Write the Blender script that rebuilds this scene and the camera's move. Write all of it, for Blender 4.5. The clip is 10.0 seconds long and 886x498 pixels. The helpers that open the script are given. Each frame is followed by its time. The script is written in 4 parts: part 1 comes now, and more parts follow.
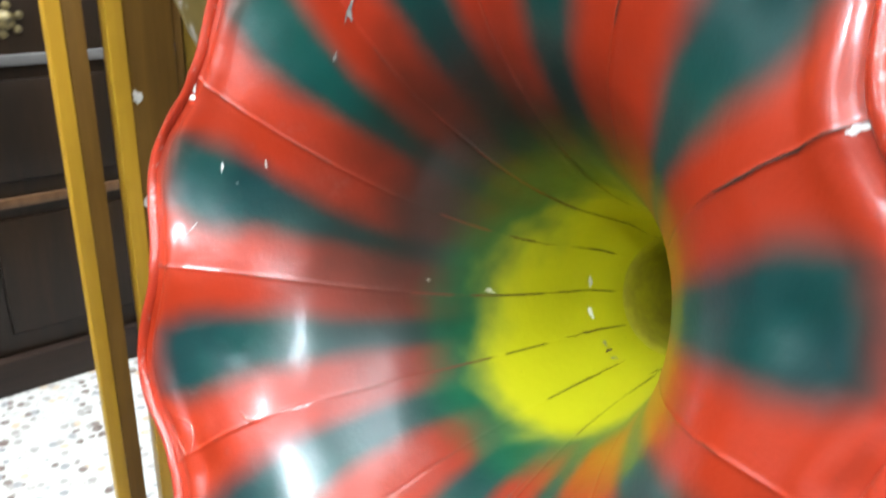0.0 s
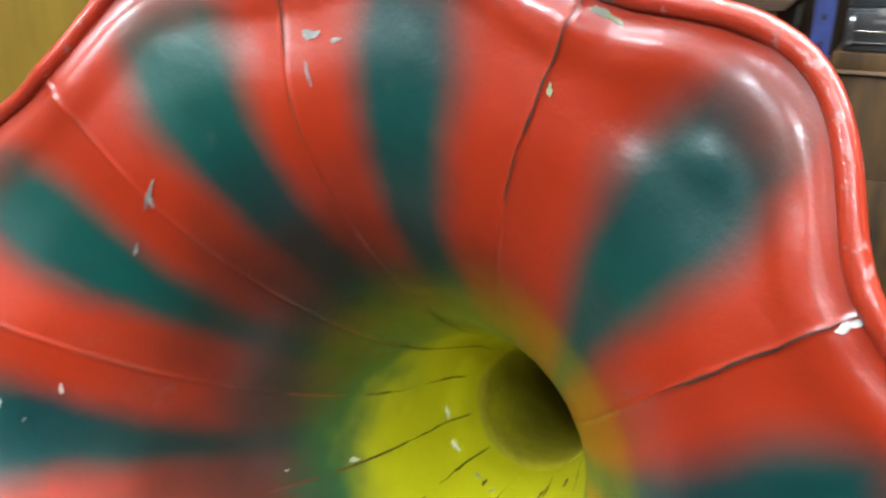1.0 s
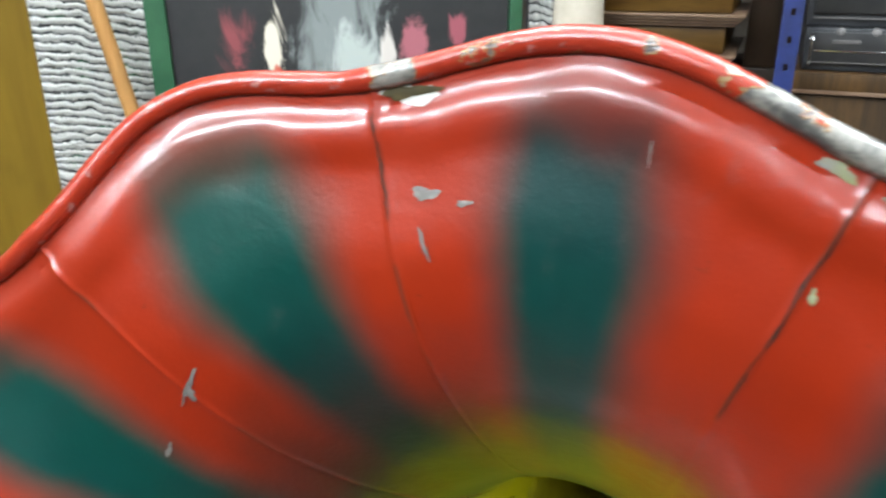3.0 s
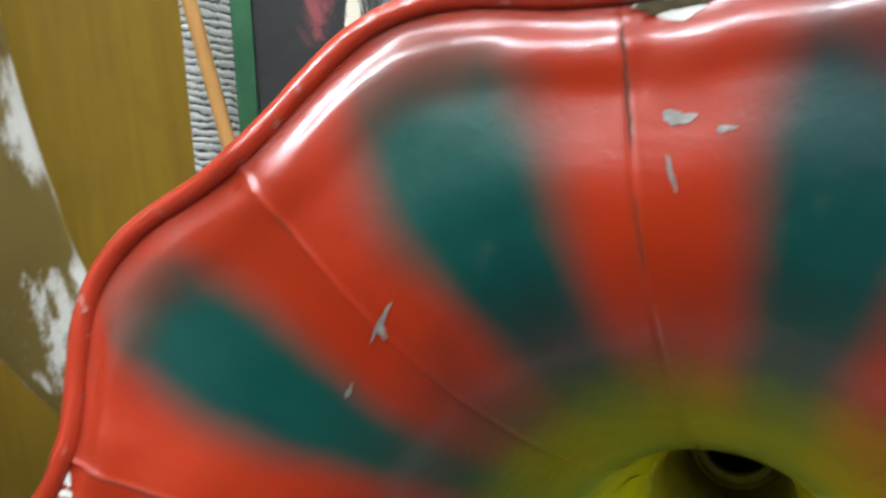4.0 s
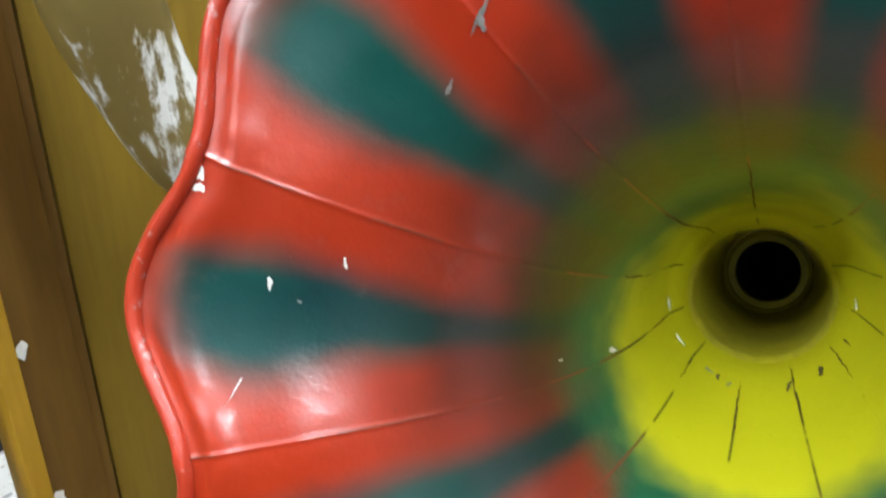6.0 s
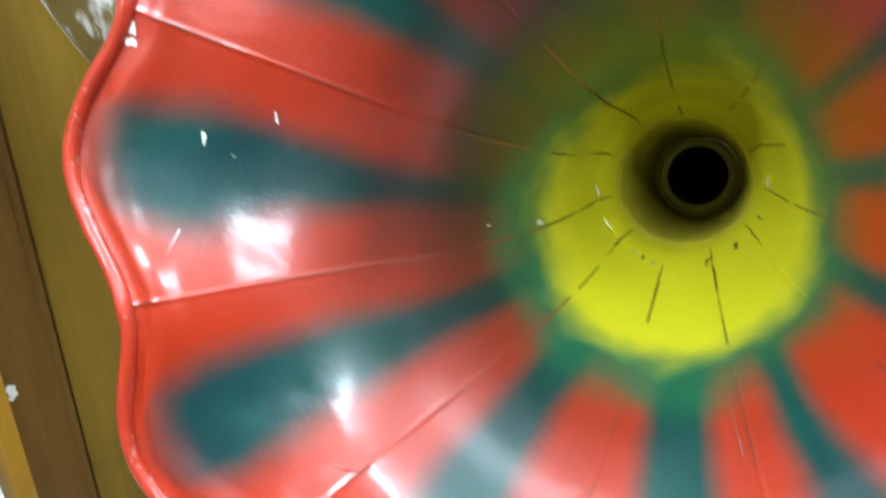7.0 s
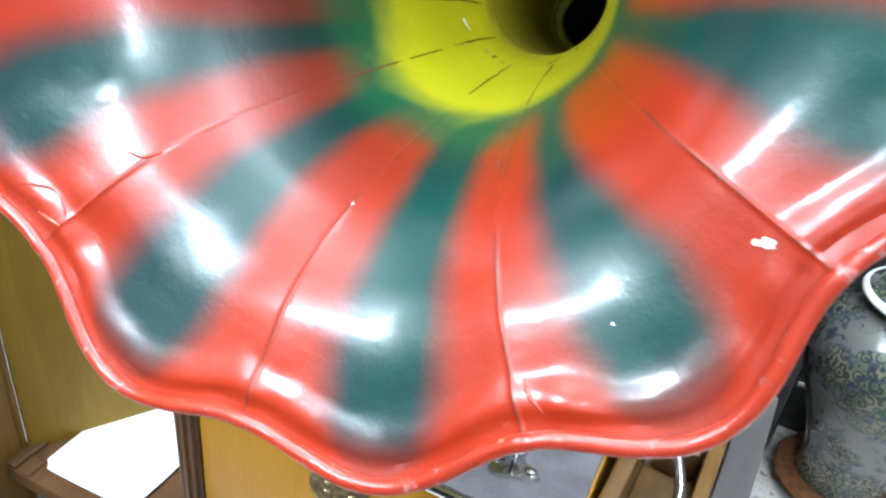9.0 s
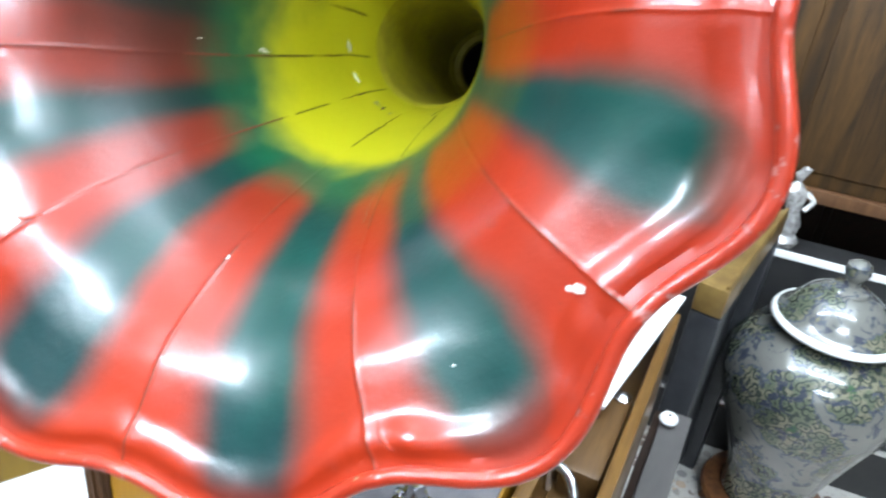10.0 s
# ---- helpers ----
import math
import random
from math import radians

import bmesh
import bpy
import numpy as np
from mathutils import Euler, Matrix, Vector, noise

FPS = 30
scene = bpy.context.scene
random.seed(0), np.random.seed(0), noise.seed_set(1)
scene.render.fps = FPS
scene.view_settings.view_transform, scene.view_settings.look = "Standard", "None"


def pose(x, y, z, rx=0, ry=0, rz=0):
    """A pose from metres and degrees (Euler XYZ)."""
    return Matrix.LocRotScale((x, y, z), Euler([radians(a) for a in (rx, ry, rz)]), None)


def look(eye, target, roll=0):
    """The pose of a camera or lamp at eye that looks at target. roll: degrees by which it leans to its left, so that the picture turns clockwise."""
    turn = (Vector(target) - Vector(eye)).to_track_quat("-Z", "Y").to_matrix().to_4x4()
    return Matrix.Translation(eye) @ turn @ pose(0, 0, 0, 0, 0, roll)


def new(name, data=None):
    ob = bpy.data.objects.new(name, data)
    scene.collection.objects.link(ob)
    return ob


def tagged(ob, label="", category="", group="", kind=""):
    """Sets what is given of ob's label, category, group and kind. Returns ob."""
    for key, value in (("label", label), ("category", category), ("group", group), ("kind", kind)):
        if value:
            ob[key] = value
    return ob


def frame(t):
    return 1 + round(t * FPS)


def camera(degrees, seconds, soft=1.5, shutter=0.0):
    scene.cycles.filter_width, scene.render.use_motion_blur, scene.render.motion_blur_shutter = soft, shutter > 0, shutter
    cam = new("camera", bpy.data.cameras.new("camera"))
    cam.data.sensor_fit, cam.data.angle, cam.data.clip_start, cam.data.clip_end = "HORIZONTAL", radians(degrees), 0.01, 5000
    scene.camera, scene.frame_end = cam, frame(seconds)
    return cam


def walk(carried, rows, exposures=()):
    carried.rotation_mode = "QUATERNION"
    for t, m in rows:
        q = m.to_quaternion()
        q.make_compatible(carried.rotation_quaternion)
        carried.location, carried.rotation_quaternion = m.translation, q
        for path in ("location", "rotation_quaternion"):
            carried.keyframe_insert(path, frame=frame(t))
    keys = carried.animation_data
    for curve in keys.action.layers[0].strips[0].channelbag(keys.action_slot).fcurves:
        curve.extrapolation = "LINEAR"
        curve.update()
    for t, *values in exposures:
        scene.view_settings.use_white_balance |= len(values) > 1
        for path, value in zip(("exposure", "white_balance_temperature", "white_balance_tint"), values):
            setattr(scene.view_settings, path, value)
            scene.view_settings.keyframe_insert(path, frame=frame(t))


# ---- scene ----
cam = camera(59.76, 10.0, soft=2.2, shutter=0.5)
# seconds, eye, target, roll
PATH = [
    (0.0, (0.2912, -0.2054, 1.2417), (-0.3881, 0.3853, 0.8062), 4.26),
    (0.5, (0.2484, -0.2118, 1.2685), (-0.3686, 0.4673, 0.8709), 1.53),
    (1.0, (0.1924, -0.1888, 1.2794), (-0.2671, 0.6243, 0.9220), 0.57),
    (1.5, (0.1434, -0.2044, 1.2960), (-0.1910, 0.6671, 0.9374), -0.35),
    (2.0, (0.1197, -0.1850, 1.3229), (-0.1710, 0.7011, 0.9621), -1.35),
    (2.2, (0.1106, -0.1709, 1.3262), (-0.1803, 0.7154, 0.9657), -1.27),
    (3.5, (0.0374, -0.1342, 1.3117), (-0.3573, 0.7093, 0.9472), 0.51),
    (4.0, (0.0058, -0.1544, 1.2938), (-0.3918, 0.6852, 0.9237), 1.39),
    (4.5, (-0.0076, -0.1787, 1.2606), (-0.4435, 0.6396, 0.8857), 2.29),
    (5.0, (-0.0117, -0.2004, 1.2440), (-0.4508, 0.6019, 0.8398), 2.04),
    (5.5, (-0.0061, -0.2226, 1.2269), (-0.4227, 0.5854, 0.8104), 0.67),
    (5.7, (-0.0001, -0.2298, 1.2206), (-0.4064, 0.5847, 0.8067), 0.59),
    (6.8, (0.0336, -0.2647, 1.1772), (-0.3278, 0.5515, 0.7264), 0.60),
    (7.0, (0.0427, -0.2718, 1.1699), (-0.2999, 0.5477, 0.7106), 0.94),
    (7.5, (0.0726, -0.2791, 1.1320), (-0.2394, 0.5117, 0.6055), 1.09),
    (8.0, (0.1086, -0.2631, 1.1158), (-0.2182, 0.5166, 0.5817), 1.57),
    (8.5, (0.1431, -0.2741, 1.0929), (-0.1726, 0.5061, 0.5530), 5.18),
    (9.0, (0.1816, -0.3019, 1.0898), (-0.1348, 0.4875, 0.5638), 7.00),
    (9.5, (0.2073, -0.3114, 1.0987), (-0.1025, 0.4895, 0.5863), 7.92),
    (10.0, (0.2292, -0.3023, 1.1173), (-0.0423, 0.5283, 0.6310), 7.11),
]
# seconds, stops, white balance and tint
EXPOSURES = [(0.0, 0.18, 6250, 10), (1.0, 0.02, 6350, 10), (2.2, -0.08, 6400, 10), (3.3, -0.34, 6400, 10), (4.5, -0.46, 6450, 10), (5.5, -0.24, 6400, 10), (6.8, 0.06, 6050, 10), (7.5, 0.26, 5900, 10), (10.0, 0.24, 5900, 10)]
walk(cam, [(t, look(e, g, roll)) for t, e, g, roll in PATH], EXPOSURES)

# ---------------------------------------------------------------- light
sky = bpy.data.worlds.new("world")
scene.world = sky
sky.use_nodes = True
sky.node_tree.nodes["Background"].inputs[0].default_value = (0.9, 0.95, 1.0, 1)
sky.node_tree.nodes["Background"].inputs[1].default_value = 0.05


def tube_lamp(x, y, z, length, turn, watts):
    data = bpy.data.lights.new("tube_light", "AREA")
    data.shape, data.size, data.size_y = "RECTANGLE", length, 0.10
    data.energy, data.color = watts, (0.86, 0.945, 1.0)
    ob = new("tube_light", data)
    ob.matrix_world = pose(x, y, z, 0, 0, turn)
    return ob


# x, y, watts downwards and watts upwards of each hanging fluorescent tube
# all out of view; the last pair is added to brighten the ceiling overhead
TUBES = [(-0.95, -4.6, 22, 12), (0.85, -4.6, 22, 12), (-0.98, -1.70, 145, 36), (1.02, -1.70, 72, 24), (-0.75, 0.30, 24, 100), (0.75, 0.30, 24, 100)]
CEILING = 2.95


def hang(y):
    """Height of the lamp housings: the added pair hangs lower, to spread its ceiling glow."""
    return 2.68 if y < 0 else 2.16


for x, y, down, up in TUBES:
    tube_lamp(x, y, hang(y) - 0.115, 1.2, 0, down)
    tube_lamp(x, y, hang(y) + 0.006, 1.2, 0, up).rotation_euler = (math.pi, 0, 0)


# ---------------------------------------------------------------- materials
class Nodes:
    """A node material, built by short calls."""

    def __init__(self, name):
        self.mat = bpy.data.materials.new(name)
        self.mat.use_nodes = True
        self.tree = self.mat.node_tree
        self.shader = self.tree.nodes["Principled BSDF"]
        self.coord = self.tree.nodes.new("ShaderNodeTexCoord")

    def link(self, a, b):
        if isinstance(a, (int, float)):
            b.default_value = a
        elif isinstance(a, tuple):
            b.default_value = (*a, 1) if len(a) == 3 and len(b.default_value) == 4 else a
        else:
            self.tree.links.new(a, b)

    def math(self, op, a, b=0.0, c=0.0, clamp=False):
        n = self.tree.nodes.new("ShaderNodeMath")
        n.operation, n.use_clamp = op, clamp
        for v, s in zip((a, b, c), n.inputs):
            self.link(v, s)
        return n.outputs[0]

    def ramp(self, v, stops, smooth="LINEAR"):
        n = self.tree.nodes.new("ShaderNodeValToRGB")
        e = n.color_ramp.elements
        n.color_ramp.interpolation = smooth
        while len(e) < len(stops):
            e.new(0.5)
        for i, (p, col) in enumerate(stops):
            e[i].position = p
            e[i].color = (*col, 1) if isinstance(col, tuple) else (col, col, col, 1)
        self.link(v, n.inputs[0])
        return n.outputs[0]

    def step(self, v, lo, hi):
        n = self.tree.nodes.new("ShaderNodeMapRange")
        n.interpolation_type = "SMOOTHSTEP"
        self.link(v, n.inputs[0])
        n.inputs[1].default_value, n.inputs[2].default_value = lo, hi
        return n.outputs[0]

    def noise(self, scale, detail=3.0, rough=0.55, at=None, stretch=None, distort=0.0):
        n = self.tree.nodes.new("ShaderNodeTexNoise")
        n.inputs["Scale"].default_value, n.inputs["Detail"].default_value = scale, detail
        n.inputs["Roughness"].default_value, n.inputs["Distortion"].default_value = rough, distort
        at = at or self.coord.outputs["Object"]
        if stretch:
            m = self.tree.nodes.new("ShaderNodeMapping")
            m.inputs["Scale"].default_value = stretch
            self.tree.links.new(at, m.inputs[0])
            at = m.outputs[0]
        self.tree.links.new(at, n.inputs[0])
        return n.outputs[0]

    def voronoi(self, scale, feature="F1", out=0, stretch=None):
        n = self.tree.nodes.new("ShaderNodeTexVoronoi")
        n.feature = feature
        n.inputs["Scale"].default_value = scale
        at = self.coord.outputs["Object"]
        if stretch:
            m = self.tree.nodes.new("ShaderNodeMapping")
            m.inputs["Scale"].default_value = stretch
            self.tree.links.new(at, m.inputs[0])
            at = m.outputs[0]
        self.tree.links.new(at, n.inputs["Vector"])
        return n.outputs[out]

    def mix(self, f, a, b, blend="MIX"):
        n = self.tree.nodes.new("ShaderNodeMix")
        n.data_type, n.blend_type = "RGBA", blend
        self.link(f, n.inputs[0])
        self.link(a, n.inputs[6])
        self.link(b, n.inputs[7])
        return n.outputs[2]

    def bump(self, height, strength=0.3, distance=0.002):
        n = self.tree.nodes.new("ShaderNodeBump")
        n.inputs["Strength"].default_value, n.inputs["Distance"].default_value = strength, distance
        self.link(height, n.inputs["Height"])
        self.tree.links.new(n.outputs[0], self.shader.inputs["Normal"])
        self.tree.links.new(n.outputs[0], self.shader.inputs["Coat Normal"])

    def done(self, base, rough=0.5, metal=0.0, coat=0.0):
        self.link(base, self.shader.inputs["Base Color"])
        self.link(rough, self.shader.inputs["Roughness"])
        self.link(metal, self.shader.inputs["Metallic"])
        self.shader.inputs["Coat Weight"].default_value = coat
        self.shader.inputs["Coat Roughness"].default_value = 0.12
        return self.mat


def mottled(name, a, b, scale=8.0, rough=0.5, metal=0.0, grain=60.0, relief=0.15, stretch=None, coat=0.0):
    """Two tones mixed by a coarse and a fine noise, with a fine relief."""
    k = Nodes(name)
    big, small = k.noise(scale, 4, stretch=stretch), k.noise(grain, 3, stretch=stretch)
    f = k.math("ADD", k.math("MULTIPLY", big, 0.7), k.math("MULTIPLY", small, 0.3))
    base = k.mix(k.step(f, 0.32, 0.68), a, b)
    k.bump(small, relief, 0.001)
    return k.done(base, k.math("MULTIPLY_ADD", big, 0.2, rough - 0.1), metal, coat)


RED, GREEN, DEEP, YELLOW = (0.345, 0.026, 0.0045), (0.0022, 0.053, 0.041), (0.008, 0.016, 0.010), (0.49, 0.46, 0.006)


# outer width, inner width and lean of the green drop on each petal
DROPS = [(0.49, 0.27, 0.16), (0.54, 0.42, 0.12), (0.46, 0.36, 0.0), (0.45, 0.18, 0.28), (0.52, 0.32, 0.0), (0.52, 0.32, 0.0), (0.50, 0.30, 0.28), (0.50, 0.50, 0.0), (0.50, 0.40, 0.20), (0.50, 0.34, 0.05), (0.53, 0.24, 0.0)]

# share of dark overspray and painted-in shade round the throat on each petal
OVERSPRAY_SHADE = [0.92, 0.92, 0.78, 0.25, 0.10, 0.08, 0.12, 0.25, 0.35, 0.60, 0.90]

# radius of the green ring round the yellow throat on each petal
RING = [0.091, 0.094, 0.097, 0.093, 0.092, 0.094, 0.101, 0.105, 0.103, 0.098, 0.092]


def horn_paint():
    """Sprayed enamel: red petals with a green drop each, a dark green ring and a yellow throat. UV: petal number + share, radius."""
    k = Nodes("horn_paint")
    uv = k.coord.outputs["UV"]
    sep = k.tree.nodes.new("ShaderNodeSeparateXYZ")
    k.tree.links.new(uv, sep.inputs[0])
    u, r = sep.outputs[0], sep.outputs[1]
    t = k.math("FRACT", u)
    soft = k.math("SUBTRACT", k.noise(11, 3), 0.5)
    soft2 = k.math("SUBTRACT", k.noise(34, 4), 0.5)
    # each drop has a width outside, a width inside and a lean of its own
    drop = k.ramp(k.math("DIVIDE", k.math("FLOOR", u), len(DROPS)), [(max(0.0, i / len(DROPS) - 0.02), (w, n, lean + 0.5)) for i, (w, n, lean) in enumerate(DROPS)], "CONSTANT")
    own = k.tree.nodes.new("ShaderNodeSeparateColor")
    k.tree.links.new(drop, own.inputs[0])
    rr = k.math("ADD", r, k.math("MULTIPLY", soft, 0.030))
    spread = k.step(rr, 0.115, 0.205)
    lean = k.math("MULTIPLY", k.math("SUBTRACT", own.outputs[2], 0.5), k.math("MULTIPLY_ADD", spread, -0.8, 1.0))
    side = k.math("SUBTRACT", k.math("MULTIPLY_ADD", t, 2.0, -1.0), lean)
    side = k.math("ADD", side, k.math("MULTIPLY", soft, 0.30))
    x = k.math("ABSOLUTE", side)
    taper = k.math("ADD", own.outputs[1], k.math("MULTIPLY", spread, k.math("SUBTRACT", own.outputs[0], own.outputs[1])))
    q = k.math("DIVIDE", k.math("SUBTRACT", rr, 0.204), 0.044, clamp=True)
    wide = k.math("MULTIPLY", taper, k.math("SQRT", k.math("SUBTRACT", 1.0, k.math("MULTIPLY", q, q))))
    wide = k.math("MINIMUM", wide, k.math("ADD", x, k.math("DIVIDE", k.math("SUBTRACT", 0.241, rr), 0.075)))
    d = k.math("ADD", k.math("SUBTRACT", wide, x), k.math("MULTIPLY", soft2, 0.10))
    green = k.step(d, -0.25, 0.25)
    red_tone = k.mix(k.noise(20, 5), RED, (0.295, 0.019, 0.004))
    green_tone = k.mix(k.step(k.noise(7, 4), 0.35, 0.65), GREEN, (0.003, 0.030, 0.030))
    base = k.mix(green, red_tone, green_tone)
    # overspray of dark green towards the throat, with upper and left shade painted in
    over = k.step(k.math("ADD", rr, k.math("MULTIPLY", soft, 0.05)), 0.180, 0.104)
    shade_share = k.ramp(k.math("DIVIDE", u, len(OVERSPRAY_SHADE)), [((i + 0.5) / len(OVERSPRAY_SHADE), a) for i, a in enumerate(OVERSPRAY_SHADE)])
    base = k.mix(k.math("MULTIPLY", over, shade_share), base, DEEP)
    edge = k.ramp(k.math("DIVIDE", u, len(RING)), [((i + 0.5) / len(RING), (a - 0.085) * 40) for i, a in enumerate(RING)])
    past = k.math("SUBTRACT", rr, k.math("MULTIPLY_ADD", edge, 0.025, 0.085))
    past = k.math("ADD", past, k.math("MULTIPLY", soft2, 0.007))
    base = k.mix(k.step(past, 0.008, -0.012), base, (0.008, 0.095, 0.040))
    gold = k.step(past, -0.007, -0.023)
    base = k.mix(gold, base, k.mix(k.noise(30, 4), YELLOW, (0.46, 0.44, 0.008)))
    # cracked enamel along the seams: dark in the throat, pale outside
    gap = k.math("MULTIPLY", k.math("SUBTRACT", 1.0, k.math("ABSOLUTE", k.math("MULTIPLY_ADD", t, 2.0, -1.0))), k.math("MULTIPLY", r, 0.285))
    broken = k.step(k.noise(26, 2), 0.47, 0.55)
    crack = k.math("MULTIPLY", k.step(gap, 0.0011, 0.0004), broken)
    base = k.mix(k.math("MULTIPLY", crack, 0.85), base, k.mix(gold, (0.16, 0.03, 0.015), (0.03, 0.03, 0.008)))
    # fine scuffs, specks and dust
    speck = k.step(k.noise(240, 2), 0.70, 0.76)
    base = k.mix(k.math("MULTIPLY", speck, 0.20), base, (0.05, 0.03, 0.02))
    scuff = k.math("MULTIPLY", k.step(k.noise(9, 5, 0.7, distort=1.5), 0.55, 0.75), k.step(k.noise(120, 4), 0.52, 0.7))
    base = k.mix(k.math("MULTIPLY", scuff, 0.05), base, (0.55, 0.40, 0.34))
    peel = k.math("ADD", k.math("MULTIPLY", k.noise(420, 2, 0.6), 0.55), k.math("MULTIPLY", k.noise(150, 3, 0.6), 1.1))
    peel = k.math("ADD", peel, k.math("MULTIPLY", k.noise(52, 2), 1.6))
    k.bump(peel, 0.17, 0.0010)
    rough = k.math("ADD", k.math("MULTIPLY", k.noise(16, 4), 0.20), k.math("MULTIPLY_ADD", scuff, 0.2, 0.25))
    k.shader.inputs["Specular IOR Level"].default_value = 0.60
    return k.done(base, rough, 0.0, 0.34)


def rim_paint():
    """Red enamel on a rolled edge, worn to grey metal and pale primer. UV: angle in turns, share round the bead."""
    k = Nodes("rim_paint")
    sep = k.tree.nodes.new("ShaderNodeSeparateXYZ")
    k.tree.links.new(k.coord.outputs["UV"], sep.inputs[0])
    top = k.math("MULTIPLY", k.step(sep.outputs[0], 0.165, 0.19), k.step(sep.outputs[0], 0.315, 0.29))
    n = k.noise(48, 5, 0.65)
    turn = sep.outputs[0]
    bare = k.math("MULTIPLY", k.step(turn, 0.168, 0.180), k.step(turn, 0.222, 0.202))
    torn = k.math("MULTIPLY", k.step(turn, 0.268, 0.274), k.step(turn, 0.288, 0.281))
    limit = k.math("MULTIPLY_ADD", top, 0.085, -0.10)
    limit = k.math("ADD", limit, k.math("MULTIPLY_ADD", bare, 0.11, k.math("MULTIPLY", torn, 0.22)))
    worn = k.step(k.math("ADD", n, limit), 0.60, 0.63)
    fleck = k.step(k.noise(150, 3, 0.6), 0.60, 0.68)
    edge = k.math("SUBTRACT", k.step(k.math("ADD", n, limit), 0.591, 0.600), worn, clamp=True)
    base = k.mix(k.noise(60, 4), RED, (0.36, 0.035, 0.018))
    base = k.mix(k.math("MULTIPLY", fleck, 0.5), base, (0.46, 0.30, 0.27))
    base = k.mix(k.math("MULTIPLY", edge, 0.7), base, (0.28, 0.30, 0.13))
    base = k.mix(worn, base, k.mix(k.step(k.noise(110, 4, 0.7), 0.38, 0.62), (0.27, 0.255, 0.22), (0.07, 0.066, 0.06)))
    k.bump(k.math("ADD", k.math("MULTIPLY", worn, -1.0), k.math("MULTIPLY", k.noise(330, 3, 0.7), 0.8)), 0.5, 0.001)
    return k.done(base, 0.30, 0.0, 0.45)


def wood(name, a, b, axis=2, rough=0.45, scale=6.0, coat=0.15):
    """Varnished wood with the grain along one axis."""
    k = Nodes(name)
    s = [9.0, 9.0, 9.0]
    s[axis] = 0.7
    grain = k.noise(scale, 6, 0.65, stretch=tuple(s), distort=0.6)
    fine = k.noise(scale * 7, 4, 0.6, stretch=tuple(s))
    dirt = k.noise(5, 5, 0.7)
    f = k.math("ADD", k.math("MULTIPLY", grain, 0.7), k.math("MULTIPLY", fine, 0.3))
    base = k.mix(k.step(f, 0.30, 0.70), a, b)
    base = k.mix(k.math("MULTIPLY", k.step(dirt, 0.50, 0.75), 0.35), base, tuple(c * 0.4 for c in a))
    k.bump(fine, 0.18, 0.001)
    k.shader.inputs["Specular IOR Level"].default_value = 0.25
    return k.done(base, k.math("MULTIPLY_ADD", dirt, 0.3, rough - 0.15), 0.0, coat)


def worn_gold():
    """Dull gold paint on a carved arm, rubbed to white primer in patches."""
    k = Nodes("worn_gold")
    n = k.noise(21, 6, 0.66, stretch=(1.0, 1.0, 0.5))
    fibres = k.noise(120, 3, 0.6, stretch=(1, 1, 0.12))
    f = k.math("ADD", n, k.math("MULTIPLY", k.math("SUBTRACT", fibres, 0.5), 0.22))
    bare = k.step(f, 0.49, 0.58)
    base = k.mix(k.noise(9, 4), (0.155, 0.110, 0.028), (0.10, 0.067, 0.017))
    base = k.mix(k.math("MULTIPLY", bare, 0.9), base, k.mix(fibres, (0.72, 0.71, 0.68), (0.40, 0.38, 0.34)))
    k.bump(f, 0.3, 0.002)
    return k.done(base, 0.42)


def terrazzo():
    k = Nodes("terrazzo")
    d1, c1 = k.voronoi(42, out=0), k.voronoi(42, out=1)
    d2, c2 = k.voronoi(110, out=0), k.voronoi(110, out=1)
    sep = k.tree.nodes.new("ShaderNodeSeparateColor")
    k.tree.links.new(c1, sep.inputs[0])
    chip = k.math("MULTIPLY", k.step(k.math("ADD", d1, k.math("MULTIPLY", k.noise(120, 3), 0.25)), 0.62, 0.52), k.step(sep.outputs[0], 0.40, 0.45))
    tone = k.ramp(sep.outputs[1], [(0.0, (0.16, 0.12, 0.10)), (0.35, (0.30, 0.27, 0.24)), (0.6, (0.45, 0.34, 0.24)), (0.8, (0.24, 0.23, 0.22)), (1.0, (0.60, 0.57, 0.52))], "CONSTANT")
    ground = k.mix(k.noise(14, 5), (0.52, 0.50, 0.46), (0.42, 0.40, 0.36))
    sep2 = k.tree.nodes.new("ShaderNodeSeparateColor")
    k.tree.links.new(c2, sep2.inputs[0])
    small = k.math("MULTIPLY", k.step(d2, 0.5, 0.4), k.step(sep2.outputs[0], 0.60, 0.65))
    base = k.mix(k.math("MULTIPLY", small, 0.7), ground, (0.36, 0.32, 0.28))
    base = k.mix(chip, base, tone)
    base = k.mix(k.math("MULTIPLY", k.step(k.noise(3, 5, 0.7), 0.5, 0.8), 0.3), base, (0.30, 0.27, 0.23))
    return k.done(base, k.math("MULTIPLY_ADD", k.noise(6, 4), 0.25, 0.15))


